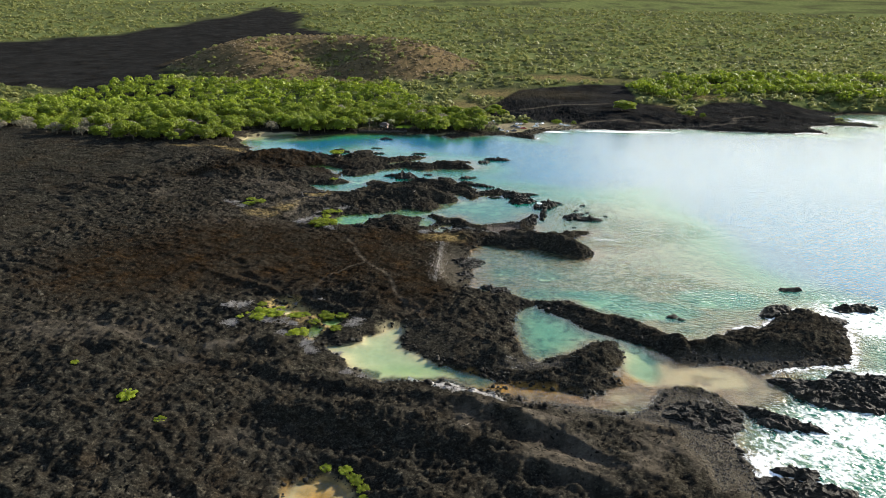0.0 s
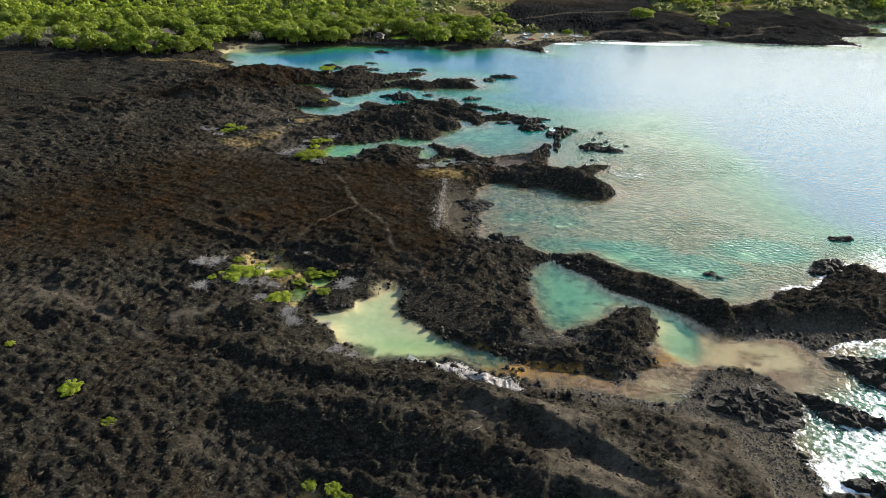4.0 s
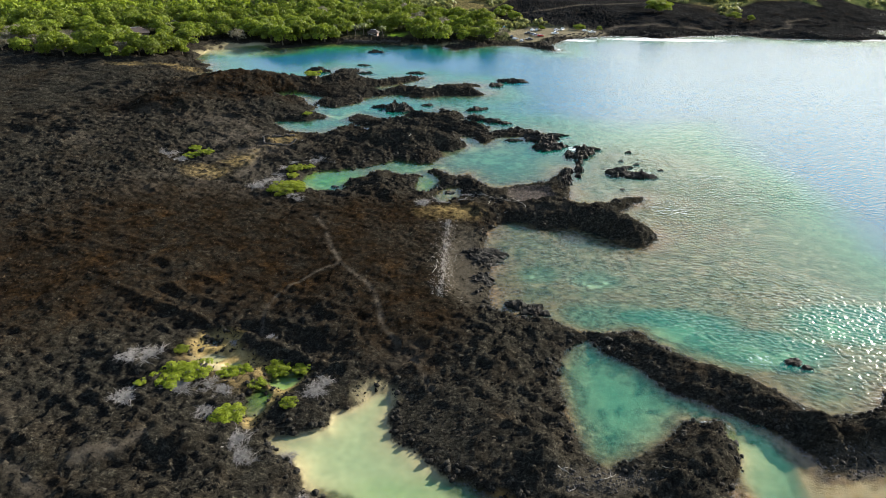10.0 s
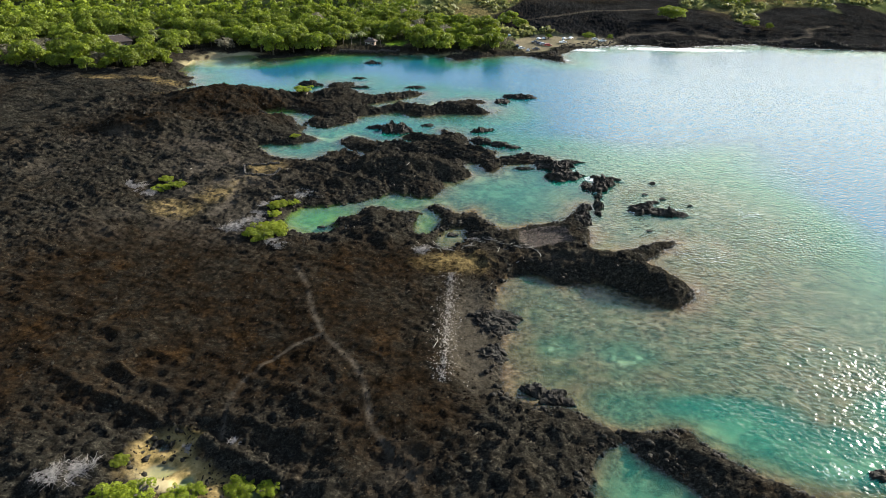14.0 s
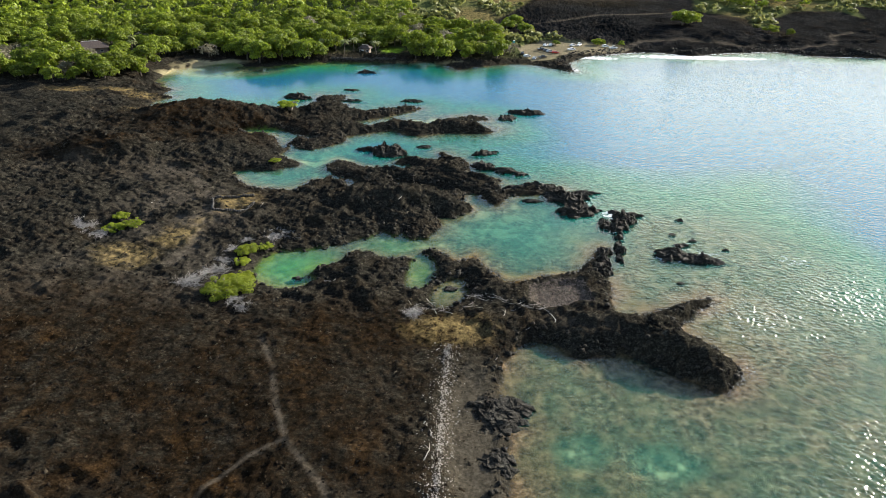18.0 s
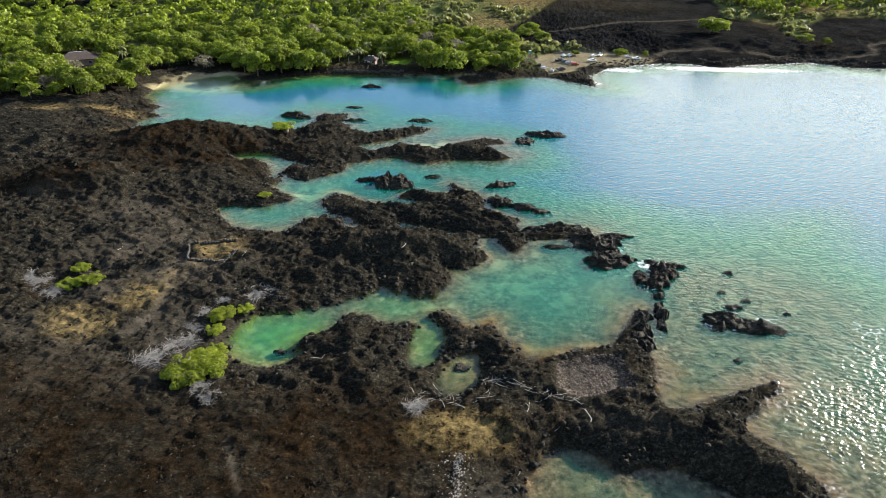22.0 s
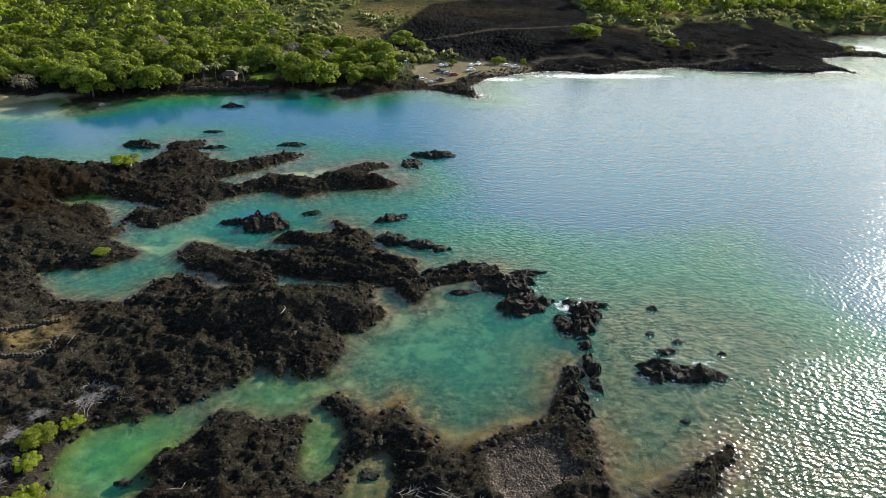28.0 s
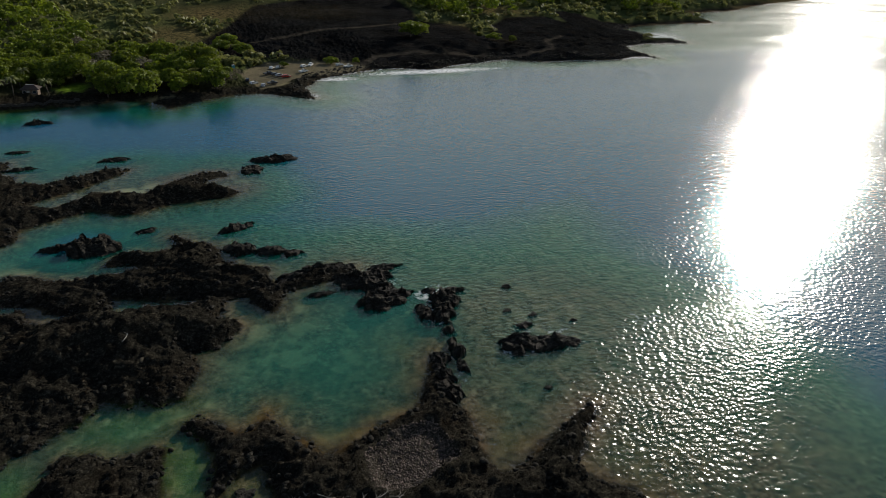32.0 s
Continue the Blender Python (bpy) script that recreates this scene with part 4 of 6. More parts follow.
    kind["bed"] = smooth(-d + 2.5 * (fbm(x, y, 3, 77, 3) - 0.5), 0.0, 1.4)
    open_rim = np.clip(np.maximum.reduce([blob(x, y, *c) for c in OPEN_RIMS]), 0, 1)
    rim = np.maximum(smooth(-d + 2.0 * (fbm(x, y, 4, 83, 3) - 0.5), 0.6, 4.2), open_rim)
    sand = sand * rim
    kind["sand"] = 0.25 * park + (1 - park) * sand * smooth(fbm(x, y, 5.5, 81, 4, 0.6) + (0.33 + 0.27 * np.maximum(open_rim, blob(x, y, 34, 173, 22, 26))) * sand, 0.62, 0.8) * np.maximum(smooth(d, 0.4, -0.4), 0.7 * beach) * smooth(rim, 0.1, 0.75)
    kind["brown"], kind["dry"], kind["cobble"], kind["lawn"] = brown, dry, cobble, lawn
    kind["path"] = np.clip(np.maximum.reduce([path * 0.65, park * 0.9, dust * 0.85]), 0, 1)
    scrub = smooth(fbm(x, y, 60, 91, 4), 0.36, 0.5)
    kind["green"] = inland * (1 - flow) * (1 - park) * (1 - path) * (1 - 0.75 * dry) * (0.45 + 0.55 * scrub)
    q = np.hypot((x + 155) / 215, (y - 880) / 150)
    ochre = np.zeros(x.shape)
    for c in OCHRE_SPOTS:
        ochre = np.maximum(ochre, blob(x, y, *c[:4], 0.9) * c[4])
    kind["ochre"] = ochre * smooth(d, 1.5, 0.3) * smooth(fbm(x, y, 3, 87, 3) + 0.4 * ochre, 0.45, 0.75)
    kind["mud"] = mud * smooth(d, -0.3, 0.4)
    kind["algae"] = algae * smooth(d, 0.5, -0.5)
    kind["flow"] = np.maximum(flow, smooth(x, 60, 110) * smooth(y, 520, 540) * smooth(d, 30, 10))
    kind["cinder"] = smooth(1 - q + 0.15 * (fbm(x, y, 30, 97, 3) - 0.5), 0.02, 0.16) * (1 - 0.6 * np.exp(-((x + 145) ** 2 / 40**2 + (y - 850) ** 2 / 25**2)))
    return z, d, kind


def sheet(name, xs, ys, z, layers, material, soft=True):
    """One mesh over a grid of lines, with point layers for its material."""
    nx, ny = len(xs), len(ys)
    gx, gy = np.meshgrid(xs, ys)
    co = np.stack([gx.ravel(), gy.ravel(), z.ravel()], 1)
    i = np.arange(nx * ny).reshape(ny, nx)
    quads = np.stack([i[:-1, :-1], i[:-1, 1:], i[1:, 1:], i[1:, :-1]], -1).reshape(-1, 4)
    me = bpy.data.meshes.new(name)
    me.vertices.add(len(co))
    me.vertices.foreach_set("co", co.ravel())
    me.loops.add(quads.size)
    me.loops.foreach_set("vertex_index", quads.ravel().astype(np.int32))
    me.polygons.add(len(quads))
    me.polygons.foreach_set("loop_start", np.arange(0, quads.size, 4, dtype=np.int32))
    me.update(calc_edges=True)
    if soft:
        me.shade_smooth()
    for key, v in layers.items():
        me.attributes.new(key, "FLOAT", "POINT").data.foreach_set("value", v.ravel().astype(np.float32))
    me.materials.append(material)
    return new(name, me)


GX = np.array(sorted(grow(-150, -4700, 0.6, 1.09) + list(np.arange(-150, -112, 0.6)) + list(np.arange(-112, 72, 0.5)) + list(np.arange(72, 125, 0.6)) + grow(124.4, 160, 0.6, 1.12) + list(np.arange(165, 400, 2.2)) + grow(400, 4700, 2.2, 1.1)))
GY = np.array(sorted(grow(-30, -3000, 1.0, 1.12) + list(np.arange(-30, 88, 1.0)) + list(np.arange(88, 350, 0.52)) + list(np.arange(350, 470, 0.8)) + list(np.arange(470, 620, 1.3)) + grow(619, 4700, 1.3, 1.05)))
gx, gy = np.meshgrid(GX, GY)
GZ, GD, KIND = shape_ground(gx, gy)
ground = tagged(sheet("ground", GX, GY, GZ, KIND, M_GROUND, False), "rough black lava shore with sandy pools and green slopes", "ground", kind="structure")


def sample(grid, x, y):
    i = int(np.clip(np.searchsorted(GX, x) - 1, 0, len(GX) - 2))
    j = int(np.clip(np.searchsorted(GY, y) - 1, 0, len(GY) - 2))
    u, v = (x - GX[i]) / (GX[i + 1] - GX[i]), (y - GY[j]) / (GY[j + 1] - GY[j])
    return float((grid[j, i] * (1 - u) + grid[j, i + 1] * u) * (1 - v) + (grid[j + 1, i] * (1 - u) + grid[j + 1, i + 1] * u) * v)


def sample_many(grid, x, y):
    i = np.clip(np.searchsorted(GX, x) - 1, 0, len(GX) - 2)
    j = np.clip(np.searchsorted(GY, y) - 1, 0, len(GY) - 2)
    u, v = (x - GX[i]) / (GX[i + 1] - GX[i]), (y - GY[j]) / (GY[j + 1] - GY[j])
    return (grid[j, i] * (1 - u) + grid[j, i + 1] * u) * (1 - v) + (grid[j + 1, i] * (1 - u) + grid[j + 1, i + 1] * u) * v


def ground_z(x, y):
    return sample(GZ, x, y)


# the sea: a level sheet whose layers tell how deep and how broken the water is
SX = np.array(sorted(grow(-150, -800, 1.2, 1.12) + list(np.arange(-150, 140, 1.4)) + grow(139, 4700, 1.4, 1.07)))
SY = np.array(sorted(grow(88, -3000, 1.2, 1.12) + list(np.arange(88, 470, 1.4)) + list(np.arange(470, 600, 2.0)) + grow(598, 1400, 2.0, 1.15)))
sx, sy = np.meshgrid(SX, SY)
sea_z, sea_d, sea_kind = shape_ground(sx, sy)
# surf, plus glints of the sun painted as white patches
foam_glint = np.zeros(sx.shape)
for c in FOAM_GLINT_SPOTS:
    foam_glint = np.maximum(foam_glint, blob(sx, sy, *c[:4], 0.8) * c[4])
exposed = np.maximum(smooth(sx, 58, 95), smooth(sy, 505, 530) * smooth(sx, 60, 110))
foam_glint = np.maximum(foam_glint, smooth(sx, 20, 40) * smooth(sea_d, -2.2, -0.2) * 0.5)
foam_glint = np.maximum(foam_glint, exposed * smooth(sea_d, -7, -0.5) * 0.75) * smooth(sea_d, 1.5, 0)
calm = np.zeros(sx.shape)
for c in CALM_SPOTS:
    calm = np.maximum(calm, blob(sx, sy, *c[:4], 0.4) * (c[4] if len(c) > 4 else 1))
rough = np.zeros(sx.shape)
for c in ROUGH_SPOTS:
    rough = np.maximum(rough, blob(sx, sy, *c[:4], 0.9) * c[4] * (1 - calm))
water = sheet("water", SX, SY, np.zeros(sx.shape), {"depth": sea_kind["deep"], "foam_glint": foam_glint, "open_sea": 1 - calm + rough}, M_WATER)
water.visible_shadow = False
tagged(water, "clear turquoise sea water with ripples, foamy white patches and painted sun glints", "water", kind="structure")


# ---- ways to build things ----
def quick_mesh(name, verts, faces, material):
    """A mesh from arrays: verts (n, 3), faces (m, 3) or (m, 4)."""
    verts, faces = np.asarray(verts, np.float32), np.asarray(faces, np.int32)
    me = bpy.data.meshes.new(name)
    me.vertices.add(len(verts))
    me.vertices.foreach_set("co", verts.ravel())
    me.loops.add(faces.size)
    me.loops.foreach_set("vertex_index", faces.ravel())
    me.polygons.add(len(faces))
    me.polygons.foreach_set("loop_start", np.arange(0, faces.size, faces.shape[1], dtype=np.int32))
    me.update(calc_edges=True)
    me.materials.append(material)
    return me


def mesh_from(name, verts, faces, material, flat=True):
    me = bpy.data.meshes.new(name)
    me.from_pydata(np.asarray(verts).tolist(), [], [tuple(f) for f in np.asarray(faces).tolist()] if isinstance(faces, np.ndarray) else faces)
    me.materials.append(material)
    if not flat:
        me.shade_smooth()
    return me


def part(name, mesh, parent, label=""):
    ob = new(name, mesh)
    ob.parent = parent
    return tagged(ob, label)


def ball(level):
    bm = bmesh.new()
    bmesh.ops.create_icosphere(bm, subdivisions=level, radius=1)
    v = np.array([p.co[:] for p in bm.verts])
    f = np.array([[q.index for q in p.verts] for p in bm.faces])
    bm.free()
    return v, f


BALL = {k: ball(k) for k in (1, 2, 3, 4, 5)}


def rough_rock(seed, level=4, jag=0.35, flatness=0.6):
    """A jagged lump of lava about 1 m in radius, cut flat below."""
    v, f = BALL[level]
    v = v.copy()
    for i, p in enumerate(v):
        q = Vector(p) * 1.3 + Vector((seed * 7.7, seed * 3.1, 0))
        r = 1 + jag * (noise.fractal(q, 0.9, 2.1, 4) * 0.8 + 0.7 * (0.5 - abs(noise.noise(q * 1.7))))
        v[i] = p * r
    v[:, 2] = np.where(v[:, 2] > 0, v[:, 2] * flatness, v[:, 2] * 0.4)
    return v, f


def tube(points, radii, sides=6):
    """A bent, tapering stick."""
    pts = np.asarray(points, float)
    verts, faces = [], []
    for i, p in enumerate(pts):
        ahead = Vector(pts[min(i + 1, len(pts) - 1)] - pts[max(i - 1, 0)]).normalized()
        side = ahead.cross(Vector((0.31, 0.17, 0.93))).normalized()
        up = ahead.cross(side)
        for s in range(sides):
            a = 2 * math.pi * s / sides
            verts.append(Vector(p) + (side * math.cos(a) + up * math.sin(a)) * radii[i])
    for i in range(len(pts) - 1):
        for s in range(sides):
            a, b = i * sides + s, i * sides + (s + 1) % sides
            faces.append((a, b, b + sides, a + sides))
    faces.append(tuple(range(sides))[::-1])
    faces.append(tuple(range((len(pts) - 1) * sides, len(pts) * sides)))
    return [tuple(v) for v in verts], faces


def join(pieces):
    verts, faces = [], []
    for v, f in pieces:
        o = len(verts)
        verts += list(v)
        faces += [tuple(i + o for i in q) for q in f]
    return verts, faces


def leaf_cloud(rng, lobes, count, size):
    """Leaf sprays on the skins of several lobes (x, y, z, rx, ry, rz): bent quads that face outward and up."""
    lobes = np.array(lobes, float)
    weight = lobes[:, 3] * lobes[:, 4]
    which = rng.choice(len(lobes), count, p=weight / weight.sum())
    way = rng.normal(size=(count, 3))
    way /= np.linalg.norm(way, axis=1, keepdims=True)
    way[:, 2] = np.where(way[:, 2] < -0.35, -way[:, 2], way[:, 2])
    r = 0.72 + 0.32 * rng.random((count, 1)) ** 0.6
    centre = lobes[which, :3] + way * r * lobes[which, 3:]
    face = 1.5 * way + 0.6 * rng.normal(size=(count, 3)) + np.array([0, 0, 0.3])
    face /= np.linalg.norm(face, axis=1, keepdims=True)
    u = np.cross(face, rng.normal(size=(count, 3)))
    u /= np.linalg.norm(u, axis=1, keepdims=True)
    w = np.cross(face, u)
    s = size * (0.55 + 0.9 * rng.random((count, 1)))
    b = s * 0.35 * face
    corners = np.stack([centre - u * s * 0.9 - b, centre - w * s * 0.55, centre + u * s - b * 0.6, centre + w * s * 0.6], 1)
    verts = corners.reshape(-1, 3)
    faces = np.arange(count * 4).reshape(-1, 4)
    return verts, faces


def crown_lobes(rng, radius, height, low, count):
    """Rounded masses that make up a spreading crown."""
    out = [(0, 0, low + (height - low) * 0.55, radius * 0.55, radius * 0.55, (height - low) * 0.45)]
    if count > 10:
        out = []
    for i in range(count):
        a = 2 * math.pi * (i + rng.random() * 0.7) / count if count < 11 else i * 2.4
        d = radius * (0.42 + 0.3 * rng.random()) if count < 11 else radius * 0.9 * (i / count) ** 0.6
        s = radius * (0.3 + 0.22 * rng.random()) if count < 11 else radius * rng.uniform(0.17, 0.34)
        out.append((d * math.cos(a), d * math.sin(a), low + (height - low) * (0.25 + 0.5 * rng.random()), s, s * (0.8 + 0.4 * rng.random()), s * 0.62))
    return out


def make_tree(seed, radius, height, leaves, spray, material, name="tree", label="spreading green kiawe tree with a rounded leafy crown", group="trees behind the bay", masses=7):
    rng = np.random.default_rng(seed)
    root = tagged(new(name), label, "tree", group)
    lobes = crown_lobes(rng, radius, height, height * 0.04, masses)
    sticks = [tube([(0, 0, -0.8), (0.1, 0.05, height * 0.2), (0.25, -0.1, height * 0.42), (0.2, 0, height * 0.62)], [0.36, 0.3, 0.24, 0.12], 7)]
    for lx, ly, lz, *_ in lobes[1:]:
        sticks.append(tube([(0.12, 0, height * 0.24), (lx * 0.45, ly * 0.45, height * 0.36), (lx * 0.95, ly * 0.95, lz)], [0.2, 0.13, 0.05], 5))
    part("trunk", mesh_from("trunk", *join(sticks), M_BARK, False), root)
    v, f = leaf_cloud(rng, lobes, leaves, spray)
    part("crown", mesh_from("crown", v, f, material), root)
    return root


# ---- sea rocks and boulders ----
def sea_rock(n, a, b, h):
    """A craggy lava islet: a broken outline, steep sides and a spiky top; it goes on under water."""
    rings, seg = (34, 110) if max(a, b) > 4.5 else (26, 90) if max(a, b) > 2.4 else (12, 40)
    ang = np.linspace(0, 2 * np.pi, seg, endpoint=False)
    outline = 0.5 + 1.0 * fbm(2.2 * np.cos(ang) + n * 5, 2.2 * np.sin(ang), 1.0, 7, 3)
    verts, faces = [(0.0, 0.0, h)], []
    rows = np.linspace(1 / rings, 1.35, rings)
    for r in rows:
        x, y = a * r * outline * np.cos(ang), b * r * outline * np.sin(ang)
        crag = 0.15 + 0.75 * ridged(x + n * 31, y, 2.6, 5, 3) * (0.5 + 1.0 * fbm(x + n * 13, y, 4.0, 9, 2)) + 0.7 * value_noise(x + n * 3, y, 0.6, 19) * value_noise(x, y + n * 3, 1.6, 29)
        x, y = x + 0.7 * (fbm(x + n * 7, y, 1.2, 15, 2) - 0.5) * min(a, 3), y + 0.7 * (fbm(x, y + n * 7, 1.2, 25, 2) - 0.5) * min(b, 3)
        z = h * max(0.0, 1 - r * r) ** 0.45 * crag if r < 1 else np.full(seg, -1.2 * (r - 1) / 0.35 * max(1, h * 0.5))
        verts += list(zip(x.tolist(), y.tolist(), np.broadcast_to(z, (seg,)).tolist()))
    for s in range(seg):
        faces.append((0, 1 + s, 1 + (s + 1) % seg))
        for k in range(rings - 1):
            p, q = 1 + k * seg + s, 1 + k * seg + (s + 1) % seg
            faces.append((p, p + seg, q + seg, q))
    return mesh_from("sea_rock", verts, faces, M_ROCK)


# x, y, half length, half width, height, turn
SEA_ROCKS = [
    (58.5, 284, 3.6, 3.0, 2.6, 20), (65.5, 282, 6, 2.6, 2.2, -8), (63.5, 289.8, 2.2, 1.0, 1.0, 10), (67.5, 293, 0.9, 0.7, 0.8, 0),
    (38.6, 275.5, 2.4, 3.2, 2.8, 8), (40, 280, 2.0, 2.8, 3.0, 20), (41.2, 285, 1.6, 2.6, 2.4, -10), (44.6, 281.5, 1.0, 2.0, 1.6, 0), (45.8, 287.5, 1.5, 3.4, 2.6, -6), (47.2, 294, 1.3, 1.8, 1.8, 0), (48.6, 300, 2.6, 3.6, 3.2, -20), (51, 305.5, 3.2, 3.2, 3.4, 10), (45, 302, 2, 3.6, 2.2, -10), (55, 308.6, 3.6, 1.2, 1.4, 0), (49.5, 310.5, 2, 1.2, 1.2, 0),
    (39, 310.5, 6.5, 4, 3.2, 12), (37, 320, 7, 5.5, 3.6, -20), (43, 324.5, 4, 1.4, 1.4, 5), (27, 327.5, 9.5, 2.6, 2.6, 4), (25, 317.5, 3.4, 1.2, 1.2, 0),
    (24.5, 340, 2.8, 1.6, 1.6, 0), (19, 342.3, 3.6, 2.2, 2.2, 0), (12.5, 346, 3.4, 3, 2.6, 0), (13, 359.5, 4.8, 1.8, 2.2, 15), (-9.5, 365, 3, 1.3, 1.3, 0),
    (-22.5, 359, 6, 5, 4.2, 10), (-30.5, 360.5, 4, 1.6, 2, 0), (-69, 428.5, 6.5, 2.6, 3, -12), (-46.5, 444, 3.4, 1, 1.2, 5), (-44, 425.5, 5, 1, 1.1, 2),
    (-16.5, 427, 4.4, 1.8, 1.8, 3), (25, 404.5, 3, 4, 1.8, -20), (34, 412.5, 7.5, 2.8, 2.8, -6), (-43.5, 480, 4.2, 1.8, 2.2, 0),
    (9, 222.5, 5.4, 4.8, 2.0, 20), (7.5, 210.5, 3.3, 3.0, 1.6, 0), (6, 222.5, 2.8, 2.4, 1.8, 30), (9, 219.5, 3.0, 2.2, 1.9, 10), (5.5, 218, 1.8, 1.6, 1.2, 60), (7, 225.5, 1.6, 1.2, 1.0, 0), (12, 223.5, 3.2, 1.5, 1.6, 12), (12.5, 220.5, 1.2, 0.9, 0.8, 0), (3.5, 214.5, 1.3, 1.0, 0.7, 0), (9, 211.5, 1.8, 2, 1.3, 0), (5, 210.5, 2, 1.3, 1, 0), (15.5, 199.5, 2.6, 1.8, 1.7, -22), (18.8, 198, 2.8, 2.0, 2.0, 10), (21.3, 196.4, 1.6, 1.2, 1.2, 0),
    (70.5, 180, 1.6, 1.3, 1.1, 0), (72.5, 178.2, 0.9, 0.8, 0.7, 0), (77.5, 125, 8, 2.8, 2.4, -32), (96, 137, 16, 5.5, 3, -22), (110, 140, 12, 6, 3, -8),
    (60, 126.5, 8, 6, 2.4, -18), (70, 101, 10, 4, 2.4, -6), (71.5, 107.5, 4, 2, 1.8, -12), (82, 96, 8, 3, 2.2, -20), (131, 188, 8, 2.6, 2.2, 10), (119.5, 179, 4, 2, 1.6, 0),
    (118, 203, 3.2, 1.6, 1.6, 0), (104, 184.5, 6, 3, 3, 40), (0.2, 265, 1.7, 1.2, 0.9, 0), (-37, 268.5, 1.1, 0.7, 0.6, 0), (63, 296.5, 0.9, 0.6, 0.7, 0), (75, 288, 1.0, 0.7, 0.6, 0), (68, 306, 1.2, 0.8, 0.8, 0), (57, 270, 0.9, 0.6, 0.6, 0)]
for n, (x, y, a, b, h, turn) in enumerate(SEA_ROCKS):
    rock = new("sea_rock", sea_rock(n, a, b, h * 0.75))
    rock.matrix_basis = pose(x, y, -0.05, 0, 0, turn)
    tagged(rock, "jagged black lava rock rising from the sea", "rock", "sea rocks")


def scatter_stones(name, spots, size, seed, label, material, shapes, faces, long=False):
    """Loose lava blocks by the thousand, joined into one mesh."""
    rng = np.random.default_rng(seed)
    x, y = spots
    n = len(x)
    s = size * (0.35 + rng.random(n) ** 3 * 1.6)
    a = rng.normal(size=n) * 0.8 - 0.25 if long else rng.random(n) * 6.28
    v = np.array(shapes)[rng.integers(len(shapes), size=n)] * np.stack([s * rng.uniform(0.6, 1.4, n), s, s * rng.uniform(0.6, 1.4, n)], 1)[:, None, :]
    c, q = np.cos(a)[:, None], np.sin(a)[:, None]
    z = sample_many(GZ, x, y) + s * 0.05
    out = np.stack([v[:, :, 0] * c - v[:, :, 1] * q + x[:, None], v[:, :, 0] * q + v[:, :, 1] * c + y[:, None], v[:, :, 2] + z[:, None]], -1)
    f = faces[None] + (np.arange(n) * v.shape[1])[:, None, None]
    me = quick_mesh(name, out.reshape(-1, 3), f.reshape(-1, faces.shape[1]), material)
    return tagged(new(name, me), label, "rocks", kind="stuff")


def lava_spots(seed, count, box, where):
    """Places drawn at random in a box, kept where the given chance allows."""
    rng = np.random.default_rng(seed)
    got_x, got_y = np.zeros(0), np.zeros(0)
    while len(got_x) < count:
        x, y = rng.uniform(box[0], box[1], 40000), rng.uniform(box[2], box[3], 40000)
        keep = rng.random(40000) < where(x, y)
        got_x, got_y = np.concatenate([got_x, x[keep]]), np.concatenate([got_y, y[keep]])
    return got_x[:count], got_y[:count]


def shards(count, seed):
    """Splintered clinker: low blades with a ragged crest, five corners each."""
    rng = np.random.default_rng(seed)
    out = []
    for _ in range(count):
        a = rng.random() * 6.28 + np.array([0, 1.6, 3.0, 4.6]) + rng.normal(size=4) * 0.35
        r = rng.uniform(0.5, 1.2, 4)
        foot = np.stack([r * np.cos(a), r * np.sin(a) * 0.5, np.full(4, -0.3)], 1)
        out.append(np.concatenate([foot, [[rng.normal() * 0.35, rng.normal() * 0.3, rng.uniform(0.15, 0.65)]]]))
    return np.array(out), np.array([(0, 1, 4), (1, 2, 4), (2, 3, 4), (3, 0, 4)])


def on_lava(x, y):
    soft = sample_many(KIND["path"], x, y) + sample_many(KIND["dry"], x, y) + sample_many(KIND["cobble"], x, y) + sample_many(KIND["sand"], x, y)
    return (sample_many(GD, x, y) > 0.2) * np.clip(1 - 0.9 * soft, 0.06, 1) * (1 - 0.35 * sample_many(KIND["brown"], x, y))


def on_edge(x, y):
    d = sample_many(GD, x, y)
    return ((d > -0.6) & (d < 2.6) & (sample_many(KIND["sand"], x, y) < 0.4)) * 1.0


ROCKS = np.array([rough_rock(s + 20, 1, 0.55, 0.9)[0] for s in range(8)])


def pebbles(count, seed):
    """Small worn stones: uneven eight-sided lumps."""
    rng = np.random.default_rng(seed)
    corners = np.array([(1, 0, 0), (0, 1, 0), (-1, 0, 0), (0, -1, 0), (0, 0, 0.8), (0, 0, -0.8)], float)
    out = corners * rng.uniform(0.7, 1.3, (count, 6, 1)) + rng.normal(size=(count, 6, 3)) * 0.15
    return out, np.array([(0, 1, 4), (1, 2, 4), (2, 3, 4), (3, 0, 4), (1, 0, 5), (2, 1, 5), (3, 2, 5), (0, 3, 5)])


scatter_stones("lava_rubble", lava_spots(5, 5000, (-130, 125, 90, 470), on_edge), 0.34, 6, "broken black lava blocks along the waterline", M_ROCK, ROCKS, BALL[1][1])
scatter_stones("shore_boulders", lava_spots(13, 3000, (55, 400, 490, 680), lambda x, y: (abs(sample_many(GD, x, y) - 2.5) < 4.5) * 1.0), 0.42, 14, "dark lava boulders along the far shore", M_ROCK, ROCKS, BALL[1][1])
scatter_stones("lava_clinker", lava_spots(7, 50000, (-125, 122, 88, 300), lambda x, y: on_lava(x, y) * (sample_many(KIND["brown"], x, y) < 0.35)), 0.4, 8, "splintered black clinker all over the lava field", M_CLINKER, *shards(16, 3), True)
